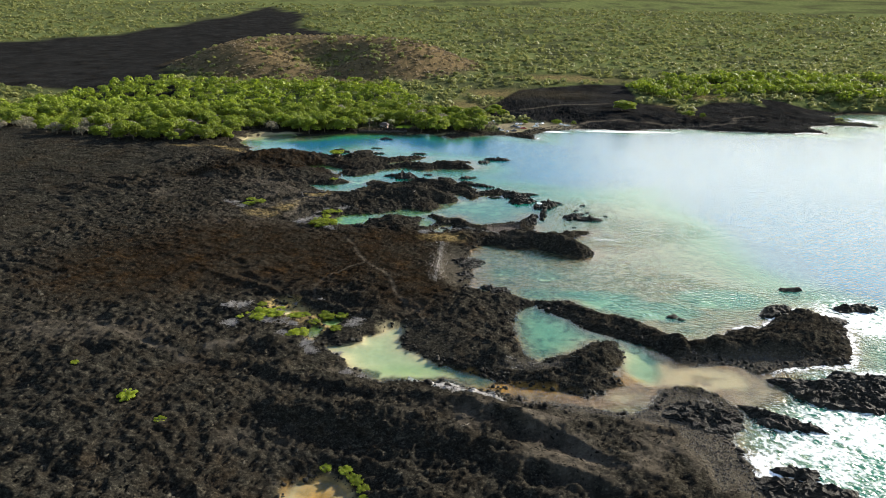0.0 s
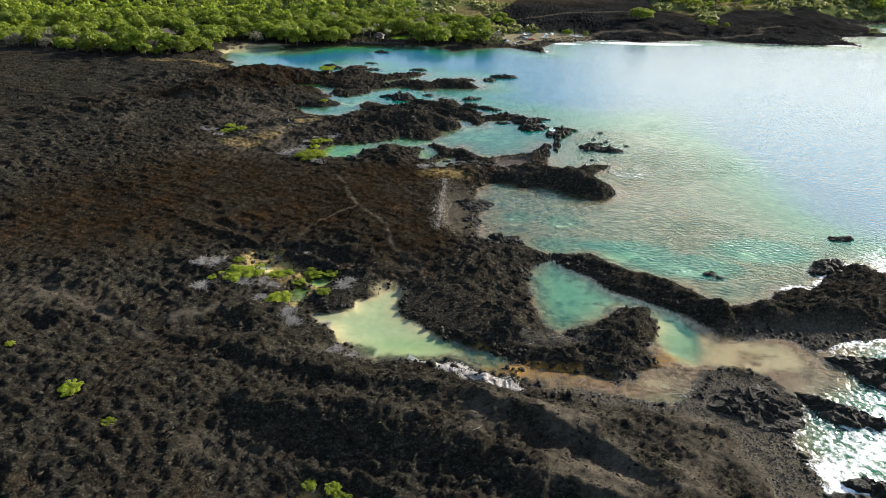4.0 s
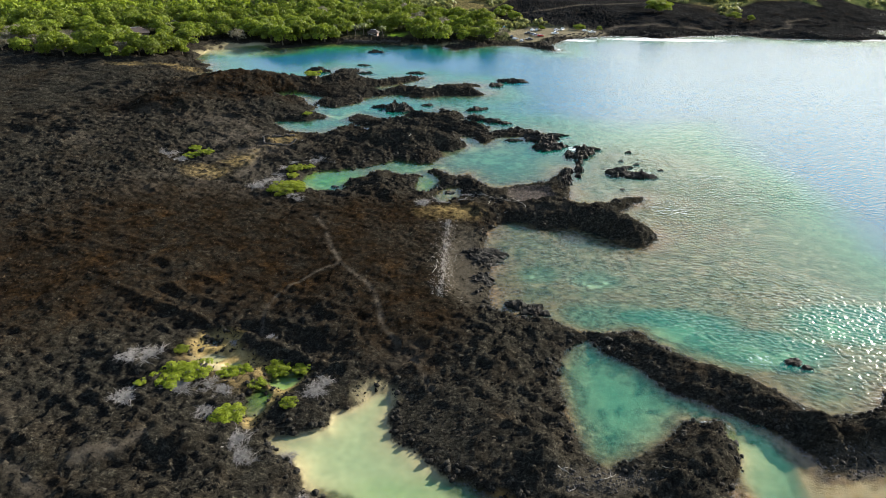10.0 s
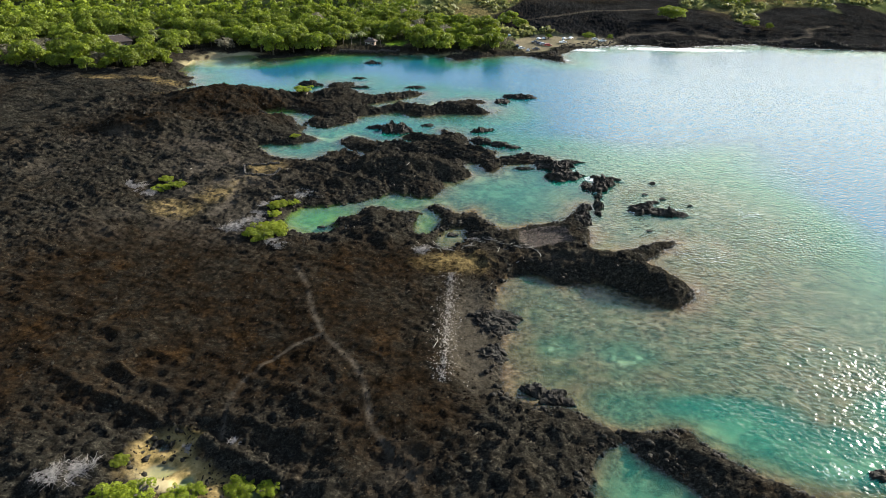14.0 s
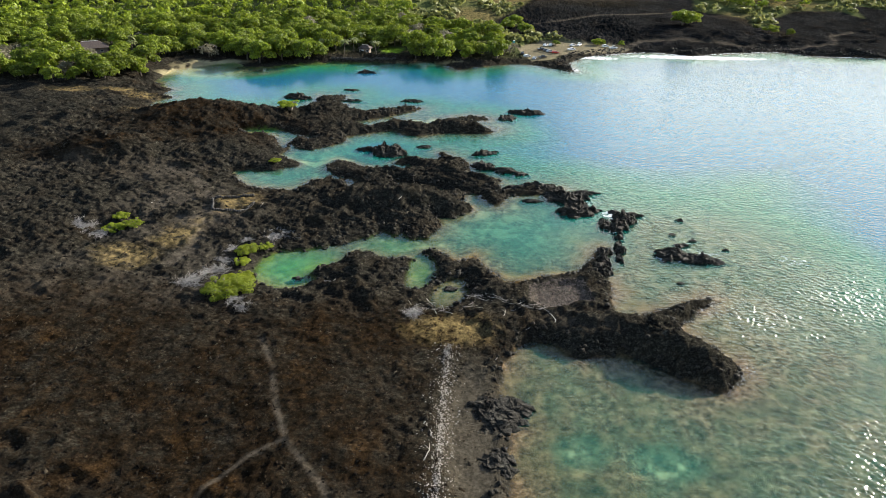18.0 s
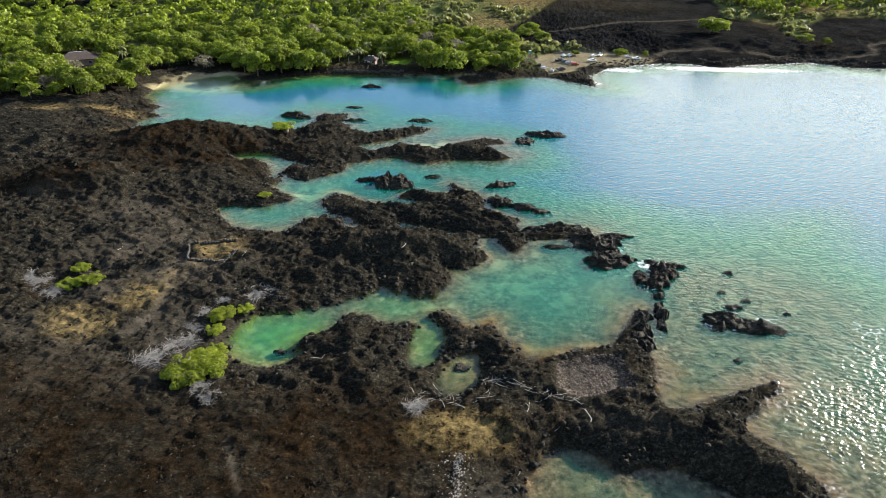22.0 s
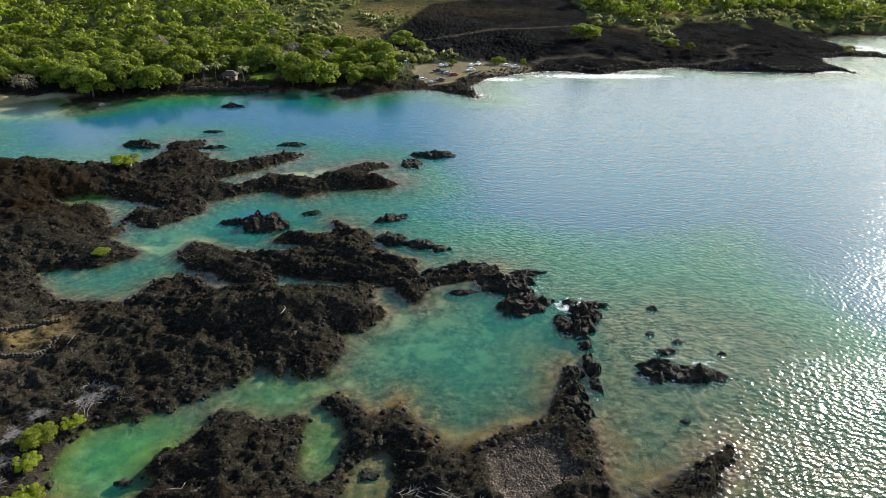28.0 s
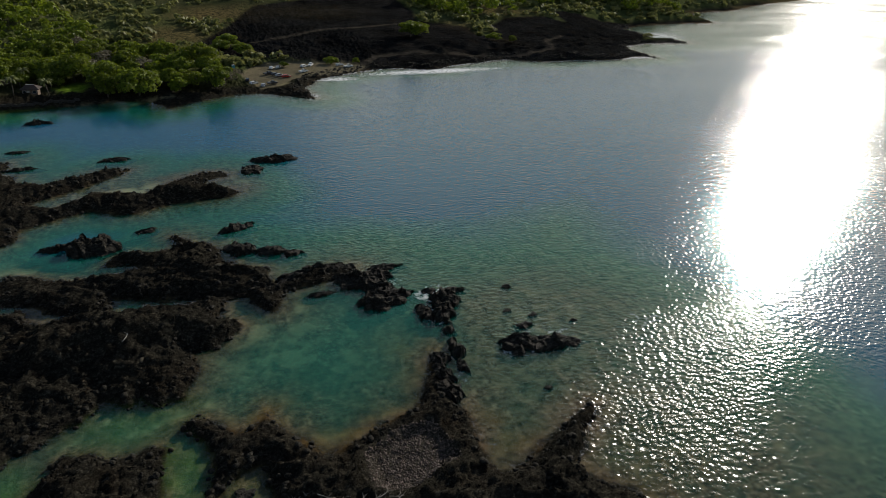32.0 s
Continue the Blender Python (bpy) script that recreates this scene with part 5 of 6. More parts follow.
scatter_stones("brown_clinker", lava_spots(17, 24000, (-150, 30, 160, 270), lambda x, y: on_lava(x, y) * (sample_many(KIND["brown"], x, y) > 0.25)), 0.34, 18, "crumbled rust-brown clinker on the older lava", M_BROWN_CLINKER, *shards(16, 4), True)
scatter_stones("far_clinker", lava_spots(9, 26000, (-150, 120, 290, 440), on_lava), 0.48, 10, "splintered black clinker on the outer reefs", M_CLINKER, *shards(16, 5), True)

scatter_stones("west_clinker", lava_spots(11, 12000, (-300, -120, 110, 440), on_lava), 1.0, 12, "splintered black clinker on the western lava field", M_CLINKER, *shards(16, 7), True)

scatter_stones("foreshore_cobbles", lava_spots(21, 8000, (0, 118, 96, 160), lambda x, y: sample_many(KIND["cobble"], x, y) * (sample_many(GD, x, y) > -1.2)), 0.15, 22, "grey-black cobbles strewn over the foreshore", M_STONE, *pebbles(16, 64))

# ---- trees ----
TREES = [make_tree(s, r, h, 1500, 0.56, M_LEAF) for s, r, h in ((1, 6.2, 8.5), (2, 7, 9.5), (3, 5, 7), (4, 6.8, 8.5), (5, 5.5, 10), (6, 7.5, 8.5))]
WOOD = [(-230, 440), (-185, 425), (-156, 440), (-152, 468), (-158, 492), (-146, 500), (-122, 506), (-105, 493), (-66, 505), (-8, 511), (28, 510), (40, 533), (30, 560), (5, 590), (-25, 620), (-60, 720), (-330, 720), (-420, 560), (-330, 470)]


def inside(x, y, poly):
    return polygon_side(np.atleast_1d(x).astype(float), np.atleast_1d(y).astype(float), poly)


def clear_of_lawns(x, y):
    ok = (inside(x, y, WOOD) > 0) & (sample_many(KIND["lawn"], x, y) < 0.2) & (sample_many(KIND["path"], x, y) < 0.3)
    ok &= ~((x > -216) & (x < -182) & (y > 484) & (y < 520)) & ~((x > -56) & (x < -42) & (y > 512) & (y < 530))
    ok &= ~((x > -64) & (x < -22) & (y > 500) & (y < 527)) & ~((x > -215) & (x < -166) & (y > 480) & (y < 512))
    return ok * 1.0


rng = np.random.default_rng(44)
tries = lava_spots(45, 9000, (-420, 45, 425, 720), clear_of_lawns)
kept = np.zeros((0, 2))
for p in zip(*tries):
    if len(kept) < 1050 and (len(kept) == 0 or ((kept - p) ** 2).sum(1).min() > 84):
        kept = np.vstack([kept, p])
spots = [tuple(p) for p in kept.tolist()]
spots.sort(key=lambda p: p[1] + 0.25 * abs(p[0] + 40))
GREY = [make_tree(s, r, h, 420, 0.5, M_GREY_LEAF, "tree", "half-bare grey kiawe tree at the edge of the lava") for s, r, h in ((7, 5, 6.5), (8, 5.8, 6))]
bare = 0
for n, (x, y) in enumerate(spots[:290]):
    s = 0.75 + 0.75 * rng.random()
    m = pose(x, y, ground_z(x, y), 0, 0, rng.uniform(0, 360)) @ Matrix.Scale(s, 4)
    if n >= 6 and rng.random() < (0.5 if x < -175 and y < 500 else 0.06):
        if bare < 2:
            GREY[bare].matrix_basis = m
        else:
            copy_thing(GREY[bare % 2], m).scale = (s, s, s)
        bare += 1
        continue
    if n < 6:
        TREES[n].matrix_basis = m
    else:
        t = copy_thing(TREES[n % 6], m)
        t.scale = (s, s, s)


def woods(name, places, rng, leaves, spray, radius, height, material, label, category="trees"):
    """Far trees or shrubs as one mesh of leaf sprays."""
    clouds = []
    for k in range(10):
        clouds.append(leaf_cloud(rng, crown_lobes(rng, radius, height, height * 0.06, 5), leaves, spray))
    verts, faces, o = [], [], 0
    for x, y, s in places:
        v, f = clouds[rng.integers(10)]
        a = rng.random() * 6.28
        c, q = math.cos(a) * s, math.sin(a) * s
        verts.append(np.stack([v[:, 0] * c - v[:, 1] * q + x, v[:, 0] * q + v[:, 1] * c + y, v[:, 2] * s + ground_z(x, y) - 0.3], 1))
        faces.append(f + o)
        o += len(v)
    me = quick_mesh(name, np.concatenate(verts), np.concatenate(faces), material)
    return tagged(new(name, me), label, category, kind="stuff")


FAR_WOOD = [(195, 690), (240, 668), (300, 690), (330, 715), (420, 705), (520, 740), (560, 830), (330, 830), (210, 760)]
extra = list(zip(*lava_spots(46, 260, (190, 560, 668, 830), lambda x, y: (inside(x, y, FAR_WOOD) > 0) * 1.0)))
woods("woodland", [(x, y, 0.6 + 0.75 * rng.random()) for x, y in spots[290:] + extra], rng, 160, 1.05, 6.2, 9, M_LEAF, "dense green kiawe woodland behind the bay")
def on_hill(u, v):
    y = 560 + 1500 * v**2.1
    x = u * (y + 60)
    green = sample_many(KIND["green"], x, y)
    return (green > 0.4) * (inside(x, y, WOOD) < 0) * (0.3 + 0.7 * green) * (1 - 0.7 * sample_many(KIND["cinder"], x, y))


u, v = lava_spots(47, 9000, (-0.75, 0.85, 0, 1), on_hill)
y = 560 + 1500 * v**2.1
places = list(zip(u * (y + 60), y, (0.5 + 0.7 * rng.random(9000)) * (1 + y / 2200)))
woods("hillside_scrub", places, rng, 24, 1.3, 3.0, 2.8, M_SCRUB, "low green and brown scrub on the mountain slope", "shrubs")

cx, cy = lava_spots(48, 2600, (-380, 70, 725, 1010), lambda x, y: 1.0 * (sample_many(KIND["cinder"], x, y) > 0.35))
woods("cone_scrub", list(zip(cx, cy, 0.5 + 0.6 * rng.random(2600))), rng, 16, 1.0, 2.6, 1.7, M_CONE_SCRUB, "dry brown scrub covering the cinder cone", "shrubs")

# ---- shore bushes ----
BUSHES = [make_tree(s, 1.0, 0.85, 4200, 0.045, M_BUSH, "bush", "bright green shore bush growing on black lava", "shore bushes", 22) for s in (11, 12, 13)]
for b in BUSHES:
    tagged(b, category="bush")
BUSH_SPOTS = [(-51.5, 256.5, 4.6), (-48.5, 258.5, 4.2), (-50, 262, 3.4), (-49, 266, 2.4), (-51.5, 272.5, 2.0), (-51.5, 277.5, 3.0), (-47.5, 281, 2.0), (-89.5, 287, 2.8), (-90.5, 294, 2.4), (-84.6, 288, 2.8), (-67, 399, 4.4), (-59.5, 342, 2.2), (-68, 121.5, 2.2), (-57.5, 113.5, 1.2), (-85, 132.5, 1.0), (-52, 169, 4.2), (-48.5, 171, 3.2), (-54, 178, 1.6), (-43, 172, 2.2), (-40.5, 173, 1.8), (-34, 174.5, 2.6), (-29.5, 174.5, 2.0), (-37, 169.5, 1.8), (-39.5, 159.5, 3.2), (-29.5, 163, 1.8), (-57, 166, 1.1), (-15.5, 101.5, 1.5), (-18, 103.8, 1.5), (-22, 104.6, 1.2), (-14, 98.5, 1.3), (-16.8, 102.8, 1.1), (-13.4, 96, 1.0)]
for n, (x, y, r) in enumerate(BUSH_SPOTS):
    m = pose(x, y, max(0.0, ground_z(x, y)) - 0.1, 0, 0, rng.uniform(0, 360))
    t = BUSHES[n] if n < 3 else copy_thing(BUSHES[n % 3], m)
    t.matrix_basis = m @ Matrix.Diagonal((r, r, r * 0.8, 1))


# ---- lone trees on the far shore ----
LONE = [(161.5, 604, 1.5), (168, 606, 1.1), (67.5, 556, 0.55), (95, 559, 0.65), (109.5, 558, 0.45), (51.5, 594, 1.0), (46, 612, 1.2), (40, 604, 1.0), (34, 596, 0.9), (222, 600, 0.8), (231, 590, 0.6)]
for n, (x, y, s) in enumerate(LONE):
    t = copy_thing(TREES[n % 6], pose(x, y, ground_z(x, y), 0, 0, 70 * n))
    t.scale = (s, s, s * 0.8)
    tagged(t, "lone green tree standing on black lava", group="lone trees")


# ---- palms by the beach ----
def make_palm():
    root = tagged(new("palm_tree"), "slender coconut palm with drooping fronds", "tree", "palms by the beach")
    part("trunk", mesh_from("trunk", *tube([(0, 0, -0.5), (0.2, 0, 2.5), (0.5, 0.1, 5), (0.6, 0.1, 7.2)], [0.24, 0.18, 0.15, 0.13], 7), M_BARK, False), root)
    verts, faces = [], []
    for i in range(9):
        s = i / 8
        x, z, w = 3.1 * s, 0.9 * math.sin(s * 2.2) - 1.7 * s * s, 0.6 * math.sin(0.25 + 2.7 * s)
        verts += [(x, -w, z - 0.25), (x, 0, z), (x, w, z - 0.25)]
        if i:
            o = 3 * i
            faces += [(o - 3, o, o + 1, o - 2), (o - 2, o + 1, o + 2, o - 1)]
    frond = mesh_from("frond", verts, faces, M_PALM)
    for k in range(13):
        f = part("frond", frond, root)
        f.matrix_basis = pose(0.6, 0.1, 7.2, 0, -28 + 50 * ((k * 7) % 13) / 12, k * 137.5)
    return root


palm = make_palm()
PALMS = [(-178, 505), (-170, 507), (-166, 512), (-162, 503), (-158, 506), (-185, 520), (-60, 512), (-55, 516), (-52, 534), (-42, 516), (-40, 543), (-24, 530), (-24, 541), (-66, 520), (-72, 516), (-30, 546), (-196, 526)]
for n, (x, y) in enumerate(PALMS):
    m = pose(x, y, ground_z(x, y), 0, 0, 61 * n)
    if n:
        t = copy_thing(palm, m)
    else:
        palm.matrix_basis = m


# ---- house and beach hut ----
def box(sx, sy, sz, x=0, y=0, z=0):
    a, b = sx / 2, sy / 2
    v = [(x - a, y - b, z), (x + a, y - b, z), (x + a, y + b, z), (x - a, y + b, z), (x - a, y - b, z + sz), (x + a, y - b, z + sz), (x + a, y + b, z + sz), (x - a, y + b, z + sz)]
    return v, [(3, 2, 1, 0), (4, 5, 6, 7), (0, 1, 5, 4), (1, 2, 6, 5), (2, 3, 7, 6), (3, 0, 4, 7)]


def hip_roof(sx, sy, z, h, over=0.8, ridge=0.5, thick=0.18):
    a, b, r = sx / 2 + over, sy / 2 + over, sx / 2 * ridge
    v = [(-a, -b, z), (a, -b, z), (a, b, z), (-a, b, z), (-a, -b, z + thick), (a, -b, z + thick), (a, b, z + thick), (-a, b, z + thick), (-r, 0, z + h), (r, 0, z + h)]
    return v, [(3, 2, 1, 0), (0, 1, 5, 4), (1, 2, 6, 5), (2, 3, 7, 6), (3, 0, 4, 7), (4, 5, 9, 8), (5, 6, 9), (6, 7, 8, 9), (7, 4, 8)]


def make_house(name, x, y, turn, sx, sy, wall_h, roof_h, roof, label):
    root = tagged(new(name), label, "house")
    root.matrix_basis = pose(x, y, ground_z(x, y) - 0.2, 0, 0, turn)
    part("wall", mesh_from("wall", *box(sx, sy, wall_h + 0.2), M_WALL), root)
    part("roof", mesh_from("roof", *hip_roof(sx, sy, wall_h + 0.2, roof_h), roof), root)
    part("ridge_cap", mesh_from("ridge_cap", *box(sx * 0.5 + 0.3, 0.35, 0.14, 0, 0, wall_h + 0.14 + roof_h), M_PALE), root, "pale ridge cap")
    part("door", mesh_from("door", *box(1.0, 0.1, 2.05, -0.6, -sy / 2 - 0.04, 0.2), M_PALE), root)
    for k in (-0.35, 0.3):
        w = part("window", mesh_from("window", *box(1.5, 0.1, 1.2, k * sx, -sy / 2 - 0.04, 1.1), M_PALE), root)
        part("pane", mesh_from("pane", *box(1.3, 0.06, 1.0, k * sx, -sy / 2 - 0.08, 1.2), M_PANE), w)
    return root


make_house("house", -203, 509, 28, 17, 10, 3.0, 3.2, M_ROOF, "low beach house with a dark brown hipped roof")
make_house("cottage", -216, 499, 20, 9, 6, 2.7, 2.0, M_RED_ROOF, "small cottage with a faded red roof under trees")
make_house("beach_hut", -49, 521, -8, 6, 4.5, 2.5, 1.8, M_ROOF, "small beach hut with a brown roof beside the lawn")
make_house("shed", -62, 542, 10, 5, 4, 2.4, 1.4, M_PALE, "small pale-roofed shed among palms")


# ---- cars ----
def car_body(profile, half):
    """A shell drawn from a side outline, drawn in towards the roof."""
    n = len(profile)
    verts = []
    for side in (-1, 1):
        verts += [(x, side * half * (1 - 0.16 * max(0, z - 0.85) / 0.7), z) for x, z in profile]
    faces = [tuple(range(n))[::-1], tuple(range(n, 2 * n))]
    faces += [(i, (i + 1) % n, n + (i + 1) % n, n + i) for i in range(n)]
    return verts, faces


def wheel_mesh(name, r, w, material):
    v, f = tube([(0, -w / 2, 0), (0, w / 2, 0)], [r, r], 14)
    return mesh_from(name, v, f, material)


TYRE, RIM = wheel_mesh("tyre", 0.34, 0.22, M_TYRE), wheel_mesh("rim", 0.2, 0.24, M_RIM)
SHAPES = {
    "car": [(-2.2, 0.35), (2.2, 0.35), (2.25, 0.75), (1.2, 0.95), (0.55, 1.45), (-1.3, 1.48), (-2.1, 1.0), (-2.25, 0.7)],
    "pickup": [(-2.6, 0.4), (2.5, 0.4), (2.55, 0.95), (1.4, 1.1), (0.8, 1.72), (-0.4, 1.74), (-0.6, 1.1), (-2.6, 1.08)]}


def make_car(kind, paint, tone):
    root = tagged(new("parked_" + kind), f"{tone} {kind} parked on the gravel by the sea", kind, "parked cars")
    shape, half = SHAPES[kind], 0.9
    part("body", mesh_from("body", *car_body(shape, half), M_CAR[paint]), root)
    a, b = shape[4], shape[5]
    glass = [(shape[3][0] - 0.08, 1.02 if kind == "car" else 1.15), (a[0] + 0.02, a[1] - 0.06), (b[0] - 0.02, b[1] - 0.06), (shape[6][0] + 0.15, 1.05 if kind == "car" else 1.15)]
    part("side_glass", mesh_from("side_glass", *car_body(glass, half * 1.012), M_PANE), root, "dark window glass")
    part("windscreen", mesh_from("windscreen", *join([box(0.06, 1.3, 0.5, (shape[3][0] + a[0]) / 2 + 0.03, 0, (0.98 + a[1]) / 2 - 0.2)]), M_PANE), root, "dark windscreen")
    for s in (-1, 1):
        part("headlight", mesh_from("headlight", *box(0.08, 0.35, 0.16, shape[2][0], s * 0.62, 0.62), M_LAMP), root)
        for x in (1.4, -1.4):
            w = part("wheel", None, root)
            w.matrix_basis = pose(x, s * 0.82, 0.34)
            part("tyre", TYRE, w)
            part("rim", RIM, w, "metal rim")
    return root


CARS = [("pickup", "white", "white"), ("car", "white", "white"), ("car", "dark", "black"), ("pickup", "dark", "dark"), ("car", "red", "bright red"), ("car", "silver", "silver")]
MODELS = [make_car(*c) for c in CARS]
CAR_SPOTS = [(37, 552, 1, 20), (61, 555.5, 1, 60), (64.5, 555.5, 1, 65), (44, 530, 2, 80), (46, 524, 1, 30), (56.5, 541, 3, 20), (59.5, 538, 2, 15), (61, 535.3, 5, 20), (64, 532.6, 4, 8), (54.8, 522, 3, 12), (50, 520, 5, 70), (75, 541, 0, 25), (78, 553, 1, 40), (82.5, 556, 0, 60), (98.5, 553.8, 1, 20), (103, 551.5, 0, 10), (-3, 604, 1, 30)]
used = set()
for n, (x, y, k, turn) in enumerate(CAR_SPOTS):
    m = pose(x, y, ground_z(x, y) + 0.02, 0, 0, turn)
    if k in used:
        copy_thing(MODELS[k], m)
    else:
        MODELS[k].matrix_basis = m
        used.add(k)


def toilet_cabin(x, y):
    root = tagged(new("toilet_cabin"), "teal plastic portable toilet with a pale roof", "cabin")
    root.matrix_basis = pose(x, y, ground_z(x, y) - 0.05, 0, 0, 15)
    part("body", mesh_from("body", *box(1.3, 1.3, 2.2), M_TEAL), root)
    part("roof", mesh_from("roof", *hip_roof(1.3, 1.3, 2.2, 0.25, 0.06, 0.1, 0.05), M_PALE), root, "pale roof")
    part("door", mesh_from("door", *box(0.7, 0.06, 1.9, 0, -0.66, 0.12), M_TEAL), root)


toilet_cabin(40.5, 552)


# ---- dead brush and driftwood ----
def brush_mesh(seed, sticks):
    rng = np.random.default_rng(seed)
    out = []
    for _ in range(sticks):
        a, d = rng.random() * 6.28, 0.95 * rng.random() ** 0.6
        p = np.array([d * math.cos(a), d * math.sin(a), 0.03])
        turn = rng.random() * 6.28
        p[:2] *= 0.7 + 0.3 * math.sin(3 * a + seed)
        way = np.array([math.cos(turn), math.sin(turn), 0.05 + 0.35 * rng.random()])
        pts = [p]
        for k in range(3):
            pts.append(pts[-1] + way * (0.09 + 0.12 * rng.random()))
            way = way + rng.normal(size=3) * 0.35 - np.array([0, 0, 0.18])
        r = 0.006 + 0.008 * rng.random()
        out.append(tube(pts, [r * 1.5, r * 1.1, r * 0.8, r * 0.4], 3))
    return mesh_from("dead_brush", *join(out), M_TWIG)


BRUSH = [brush_mesh(s, 300) for s in (1, 2, 3)]
BRUSH_SPOTS = [(-101, 289.5, 5), (-97, 287, 4), (-92, 284, 3.6), (-47, 288, 5), (-42.5, 289, 4), (-55.7, 268, 3.6), (-60, 261, 4.2), (-58, 264.5, 3.6), (-56.5, 273, 3.4), (-56, 278.5, 2.6), (-47.6, 253, 2.6), (-44.5, 250, 2.8), (-53.3, 283, 2.2), (-59.5, 175, 4), (-62.5, 173.5, 3), (-46.5, 168, 3.4), (-50, 166, 3.4), (-43, 167, 3), (-58.5, 162.5, 3.2), (-34.5, 150, 3.4), (-36.5, 154, 3.4), (-25.5, 166.5, 3), (-24, 169, 2.4), (-27.5, 151.5, 2.4), (-44, 161, 3), (-45, 183, 1.6), (-37, 183, 1.5), (-8, 250, 3), (-20, 140, 2.5), (-24, 143, 2.5)]
for n, (x, y, r) in enumerate(BRUSH_SPOTS):
    t = new("dead_brush", BRUSH[n % 3])
    t.matrix_basis = pose(x, y, max(0, ground_z(x, y)) + 0.1, 0, 0, 50 * n) @ Matrix.Diagonal((r * 0.85, r * 0.85, r * 0.5, 1))
    tagged(t, "tangle of bleached grey dead branches on the lava", "dead brush", "dead brush")


def log_mesh(seed):
    rng = np.random.default_rng(seed)
    pts, way = [np.array([-2.0, 0, 0.12])], np.array([0.8, 0, 0.0])
    for k in range(5):
        pts.append(pts[-1] + way)
        way = way + np.array([0, rng.normal() * 0.22, rng.normal() * 0.04])
    trunk = tube(pts, [0.1, 0.09, 0.075, 0.06, 0.045, 0.02], 7)
    limb = tube([pts[3], pts[3] + (0.3, 0.5, 0.2), pts[3] + (0.5, 1.1, 0.25)], [0.06, 0.045, 0.02], 5)
    return mesh_from("driftwood", *join([trunk, limb]), M_DRIFT, False)


LOGS = [log_mesh(s) for s in range(4)]
DRIFT_LINE = [(3.3, 256.7), (5.6, 258.9), (7.8, 259.7), (9.1, 257.8), (12.2, 255.7), (15.5, 255.3), (18.2, 254.7), (20.8, 253.6)]
LOG_SPOTS = [(5, 255.5, 40), (8, 257.5, -35), (14, 253.5, -8), (16.5, 254.5, 10), (-4.5, 256, -65), (-7.5, 252.5, 30), (-5.5, 318.5, 20), (-3.5, 320, -50), (-11, 315, 30), (-14, 306, 60), (-102, 348, 15), (-86, 305, 40), (-48, 323, 35), (-53.5, 302, 70), (-28, 264.5, 0), (34.5, 148, -40), (25, 147.5, 15), (17, 148.5, -60), (19, 145.5, 30), (-3, 215, 80), (-2.5, 221.5, 60), (-1.5, 225, 100), (-3.5, 209, 70), (10, 238, 50), (4.5, 253, 5), (-1.5, 252, 20), (28, 134, 45), (23, 249, 70), (17, 247, 40), (12, 250, 60), (5.5, 114, 30)]
drift_rng = random.Random(8)
for _ in range(46):
    i = drift_rng.randrange(len(DRIFT_LINE) - 1)
    (ax, ay), (bx, by), f = DRIFT_LINE[i], DRIFT_LINE[i + 1], drift_rng.random()
    LOG_SPOTS.append((ax + (bx - ax) * f + drift_rng.gauss(0, 0.5), ay + (by - ay) * f + drift_rng.gauss(0, 0.6), math.degrees(math.atan2(by - ay, bx - ax)) + drift_rng.gauss(0, 30)))
for _ in range(26):
    LOG_SPOTS.append((drift_rng.gauss(-2.9, 3.0), drift_rng.gauss(253.7, 1.4), drift_rng.uniform(0, 180)))
for n, (x, y, turn) in enumerate(LOG_SPOTS):
    t = new("driftwood", LOGS[n % 4])
    s = (0.55 if n < 31 else 0.22) + 0.45 * ((n * 7) % 5) / 4
    t.matrix_basis = pose(x, y, max(0, ground_z(x, y)) + 0.15, 0, 0, turn) @ Matrix.Scale(s, 4)
    tagged(t, "bleached driftwood trunk lying on the black shore", "driftwood", "driftwood")
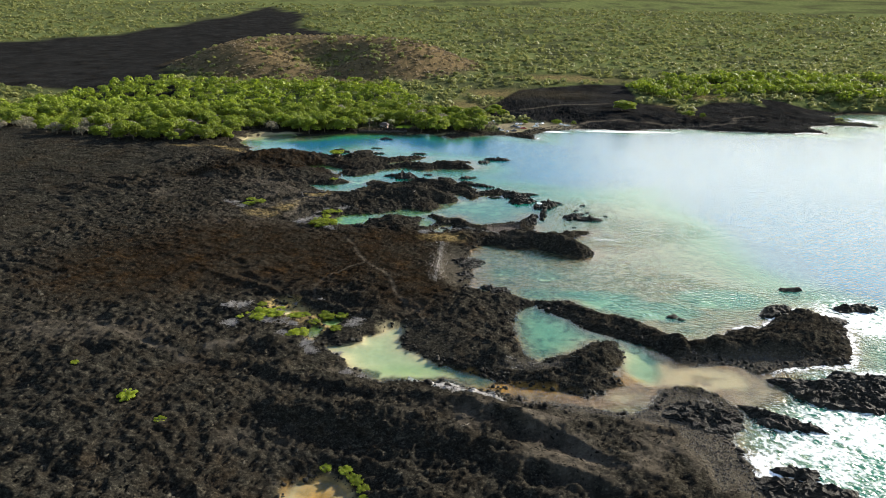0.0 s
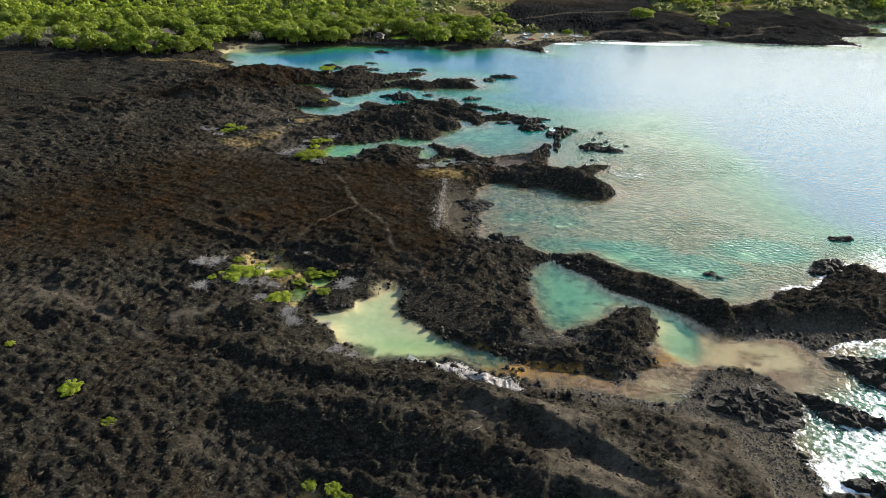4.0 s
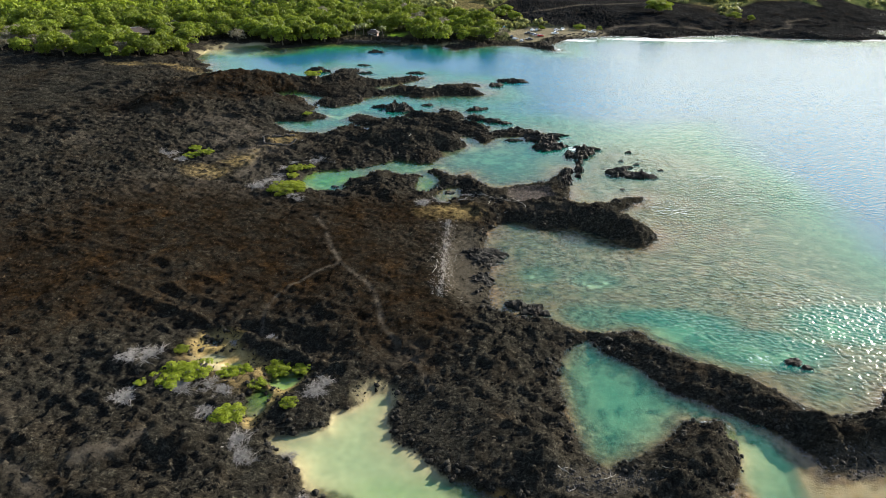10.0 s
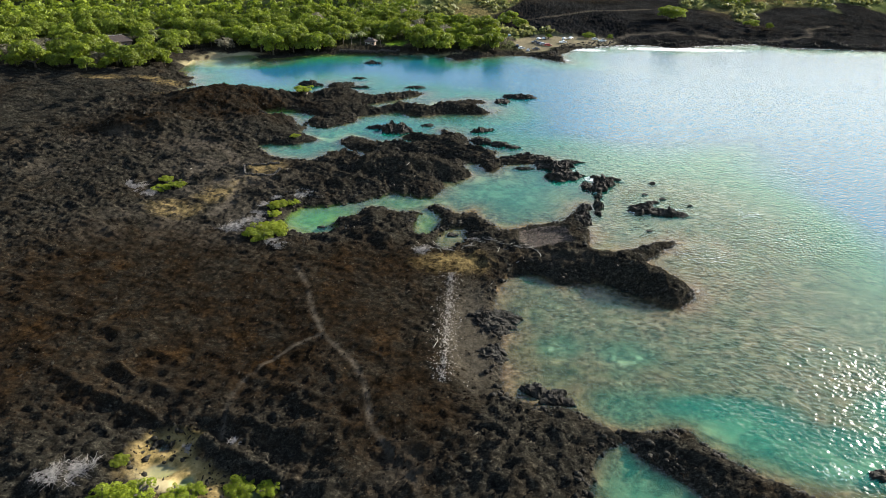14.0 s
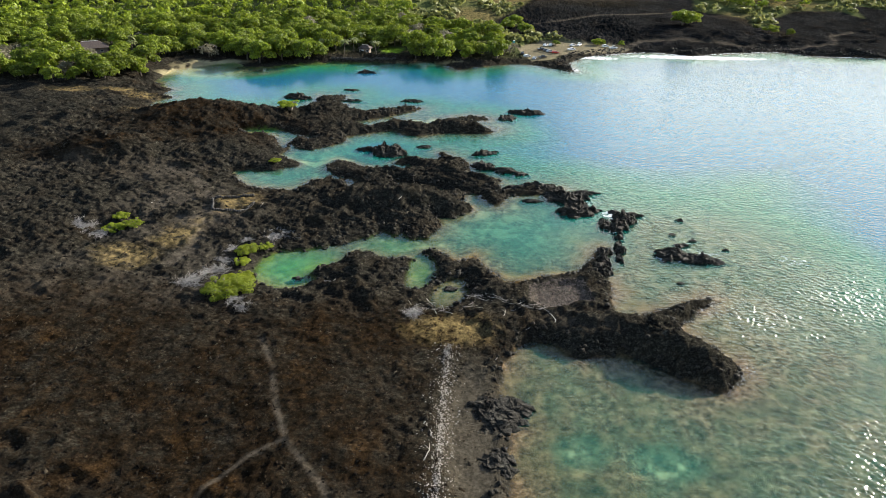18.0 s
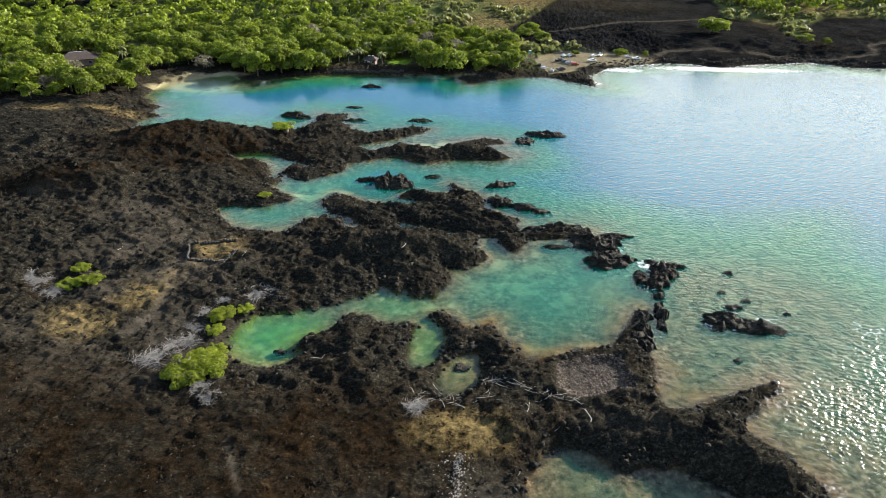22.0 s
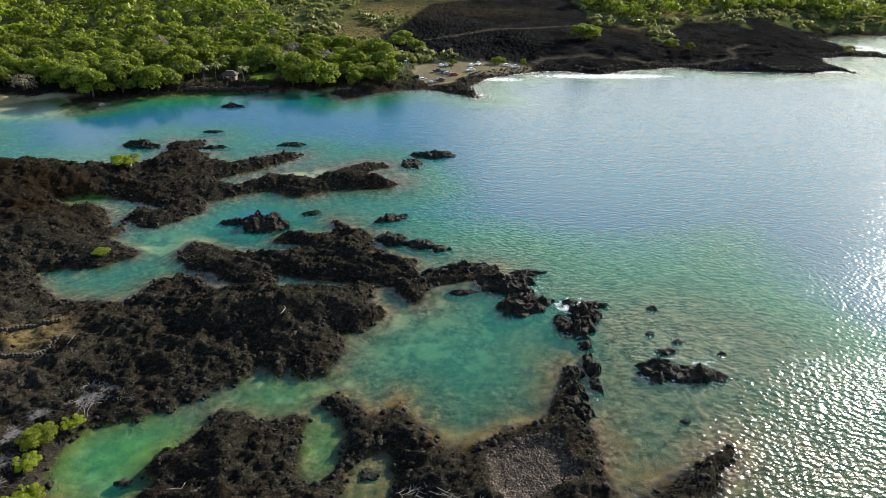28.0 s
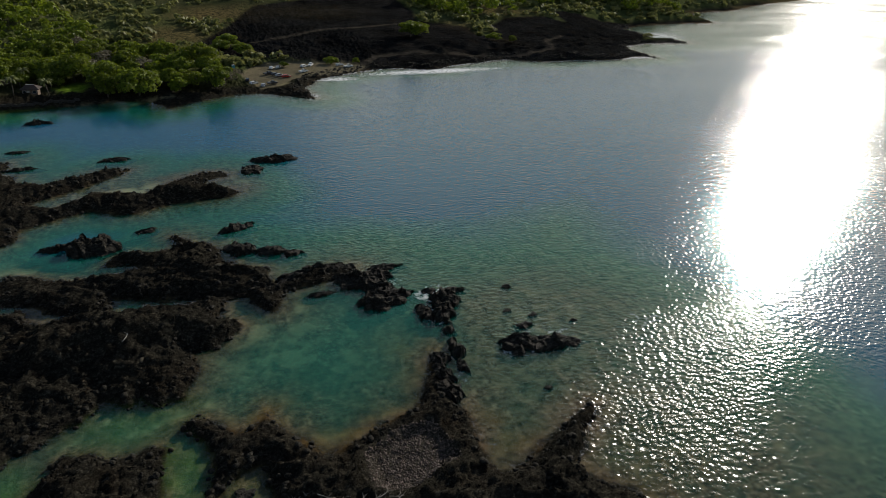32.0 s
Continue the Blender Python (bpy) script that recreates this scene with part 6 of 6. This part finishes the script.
scatter_stones("coral_sand_bank", lava_spots(25, 16000, (-8, 20, 125, 143), lambda x, y: np.exp(-((y - 136.9 + 0.5 * x - 1.2 * np.sin(0.5 * x)) / (0.6 + 1.0 * smooth(x, -3, 5))) ** 2) * smooth(x, 16, 12)), 0.1, 26, "white coral shingle bank between the pond and the lava", M_SHINGLE, *pebbles(16, 61))
scatter_stones("coral_rubble", lava_spots(15, 3200, (-6, 4, 198, 240), lambda x, y: 0.2 * np.exp(-((x + 1.6 - 0.05 * (y - 215)) / 2.2) ** 2) + np.exp(-((x + 1.6 - 0.05 * (y - 215)) / 0.55) ** 2)), 0.1, 16, "pale coral stones washed up at the head of the cove", M_CORAL, *pebbles(16, 63))


scatter_stones("rubble_plot", lava_spots(27, 4500, (16, 36, 254, 271), lambda x, y: (inside(x, y, COBBLES) > -0.6) * 1.0), 0.14, 28, "pale tan broken stones spread beside the pool", M_RUBBLE, *pebbles(16, 62))


# ---- dry-stone walls ----
STONES = [quick_mesh("stone", v * (0.42, 0.34, 0.3), BALL[1][1], M_STONE) for v in ROCKS]


def stone_wall(name, line, courses, label, seed):
    """Laid lava stones, each its own, in a low wall along a line."""
    rng = np.random.default_rng(seed)
    root = tagged(new(name), label, "wall")
    x0, y0 = line[0]
    root.matrix_basis = pose(x0, y0, ground_z(x0, y0))
    for (ax, ay), (bx, by) in zip(line, line[1:]):
        n = int(math.hypot(bx - ax, by - ay) / 0.62)
        turn = math.degrees(math.atan2(by - ay, bx - ax))
        for i in range(n):
            x, y = ax + (bx - ax) * (i + 0.5) / n, ay + (by - ay) * (i + 0.5) / n
            for c in range(courses):
                s = part("stone", STONES[rng.integers(8)], root)
                s.matrix_basis = pose(x - x0 + rng.normal() * 0.06, y - y0 + rng.normal() * 0.06, max(0.1, ground_z(x, y)) - ground_z(x0, y0) + 0.15 + 0.4 * c, 0, 0, turn + rng.normal() * 25)


stone_wall("enclosure_wall", [(-58.5, 311), (-69.5, 307), (-67, 299.2), (-59.5, 298.9), (-56.5, 304.5)], 2, "low dry wall of lava stones round a bare plot", 31)
stone_wall("sea_wall", [(-66, 503.5), (-48, 504.5), (-30, 508)], 3, "grey stone wall at the top of the small beach", 32)
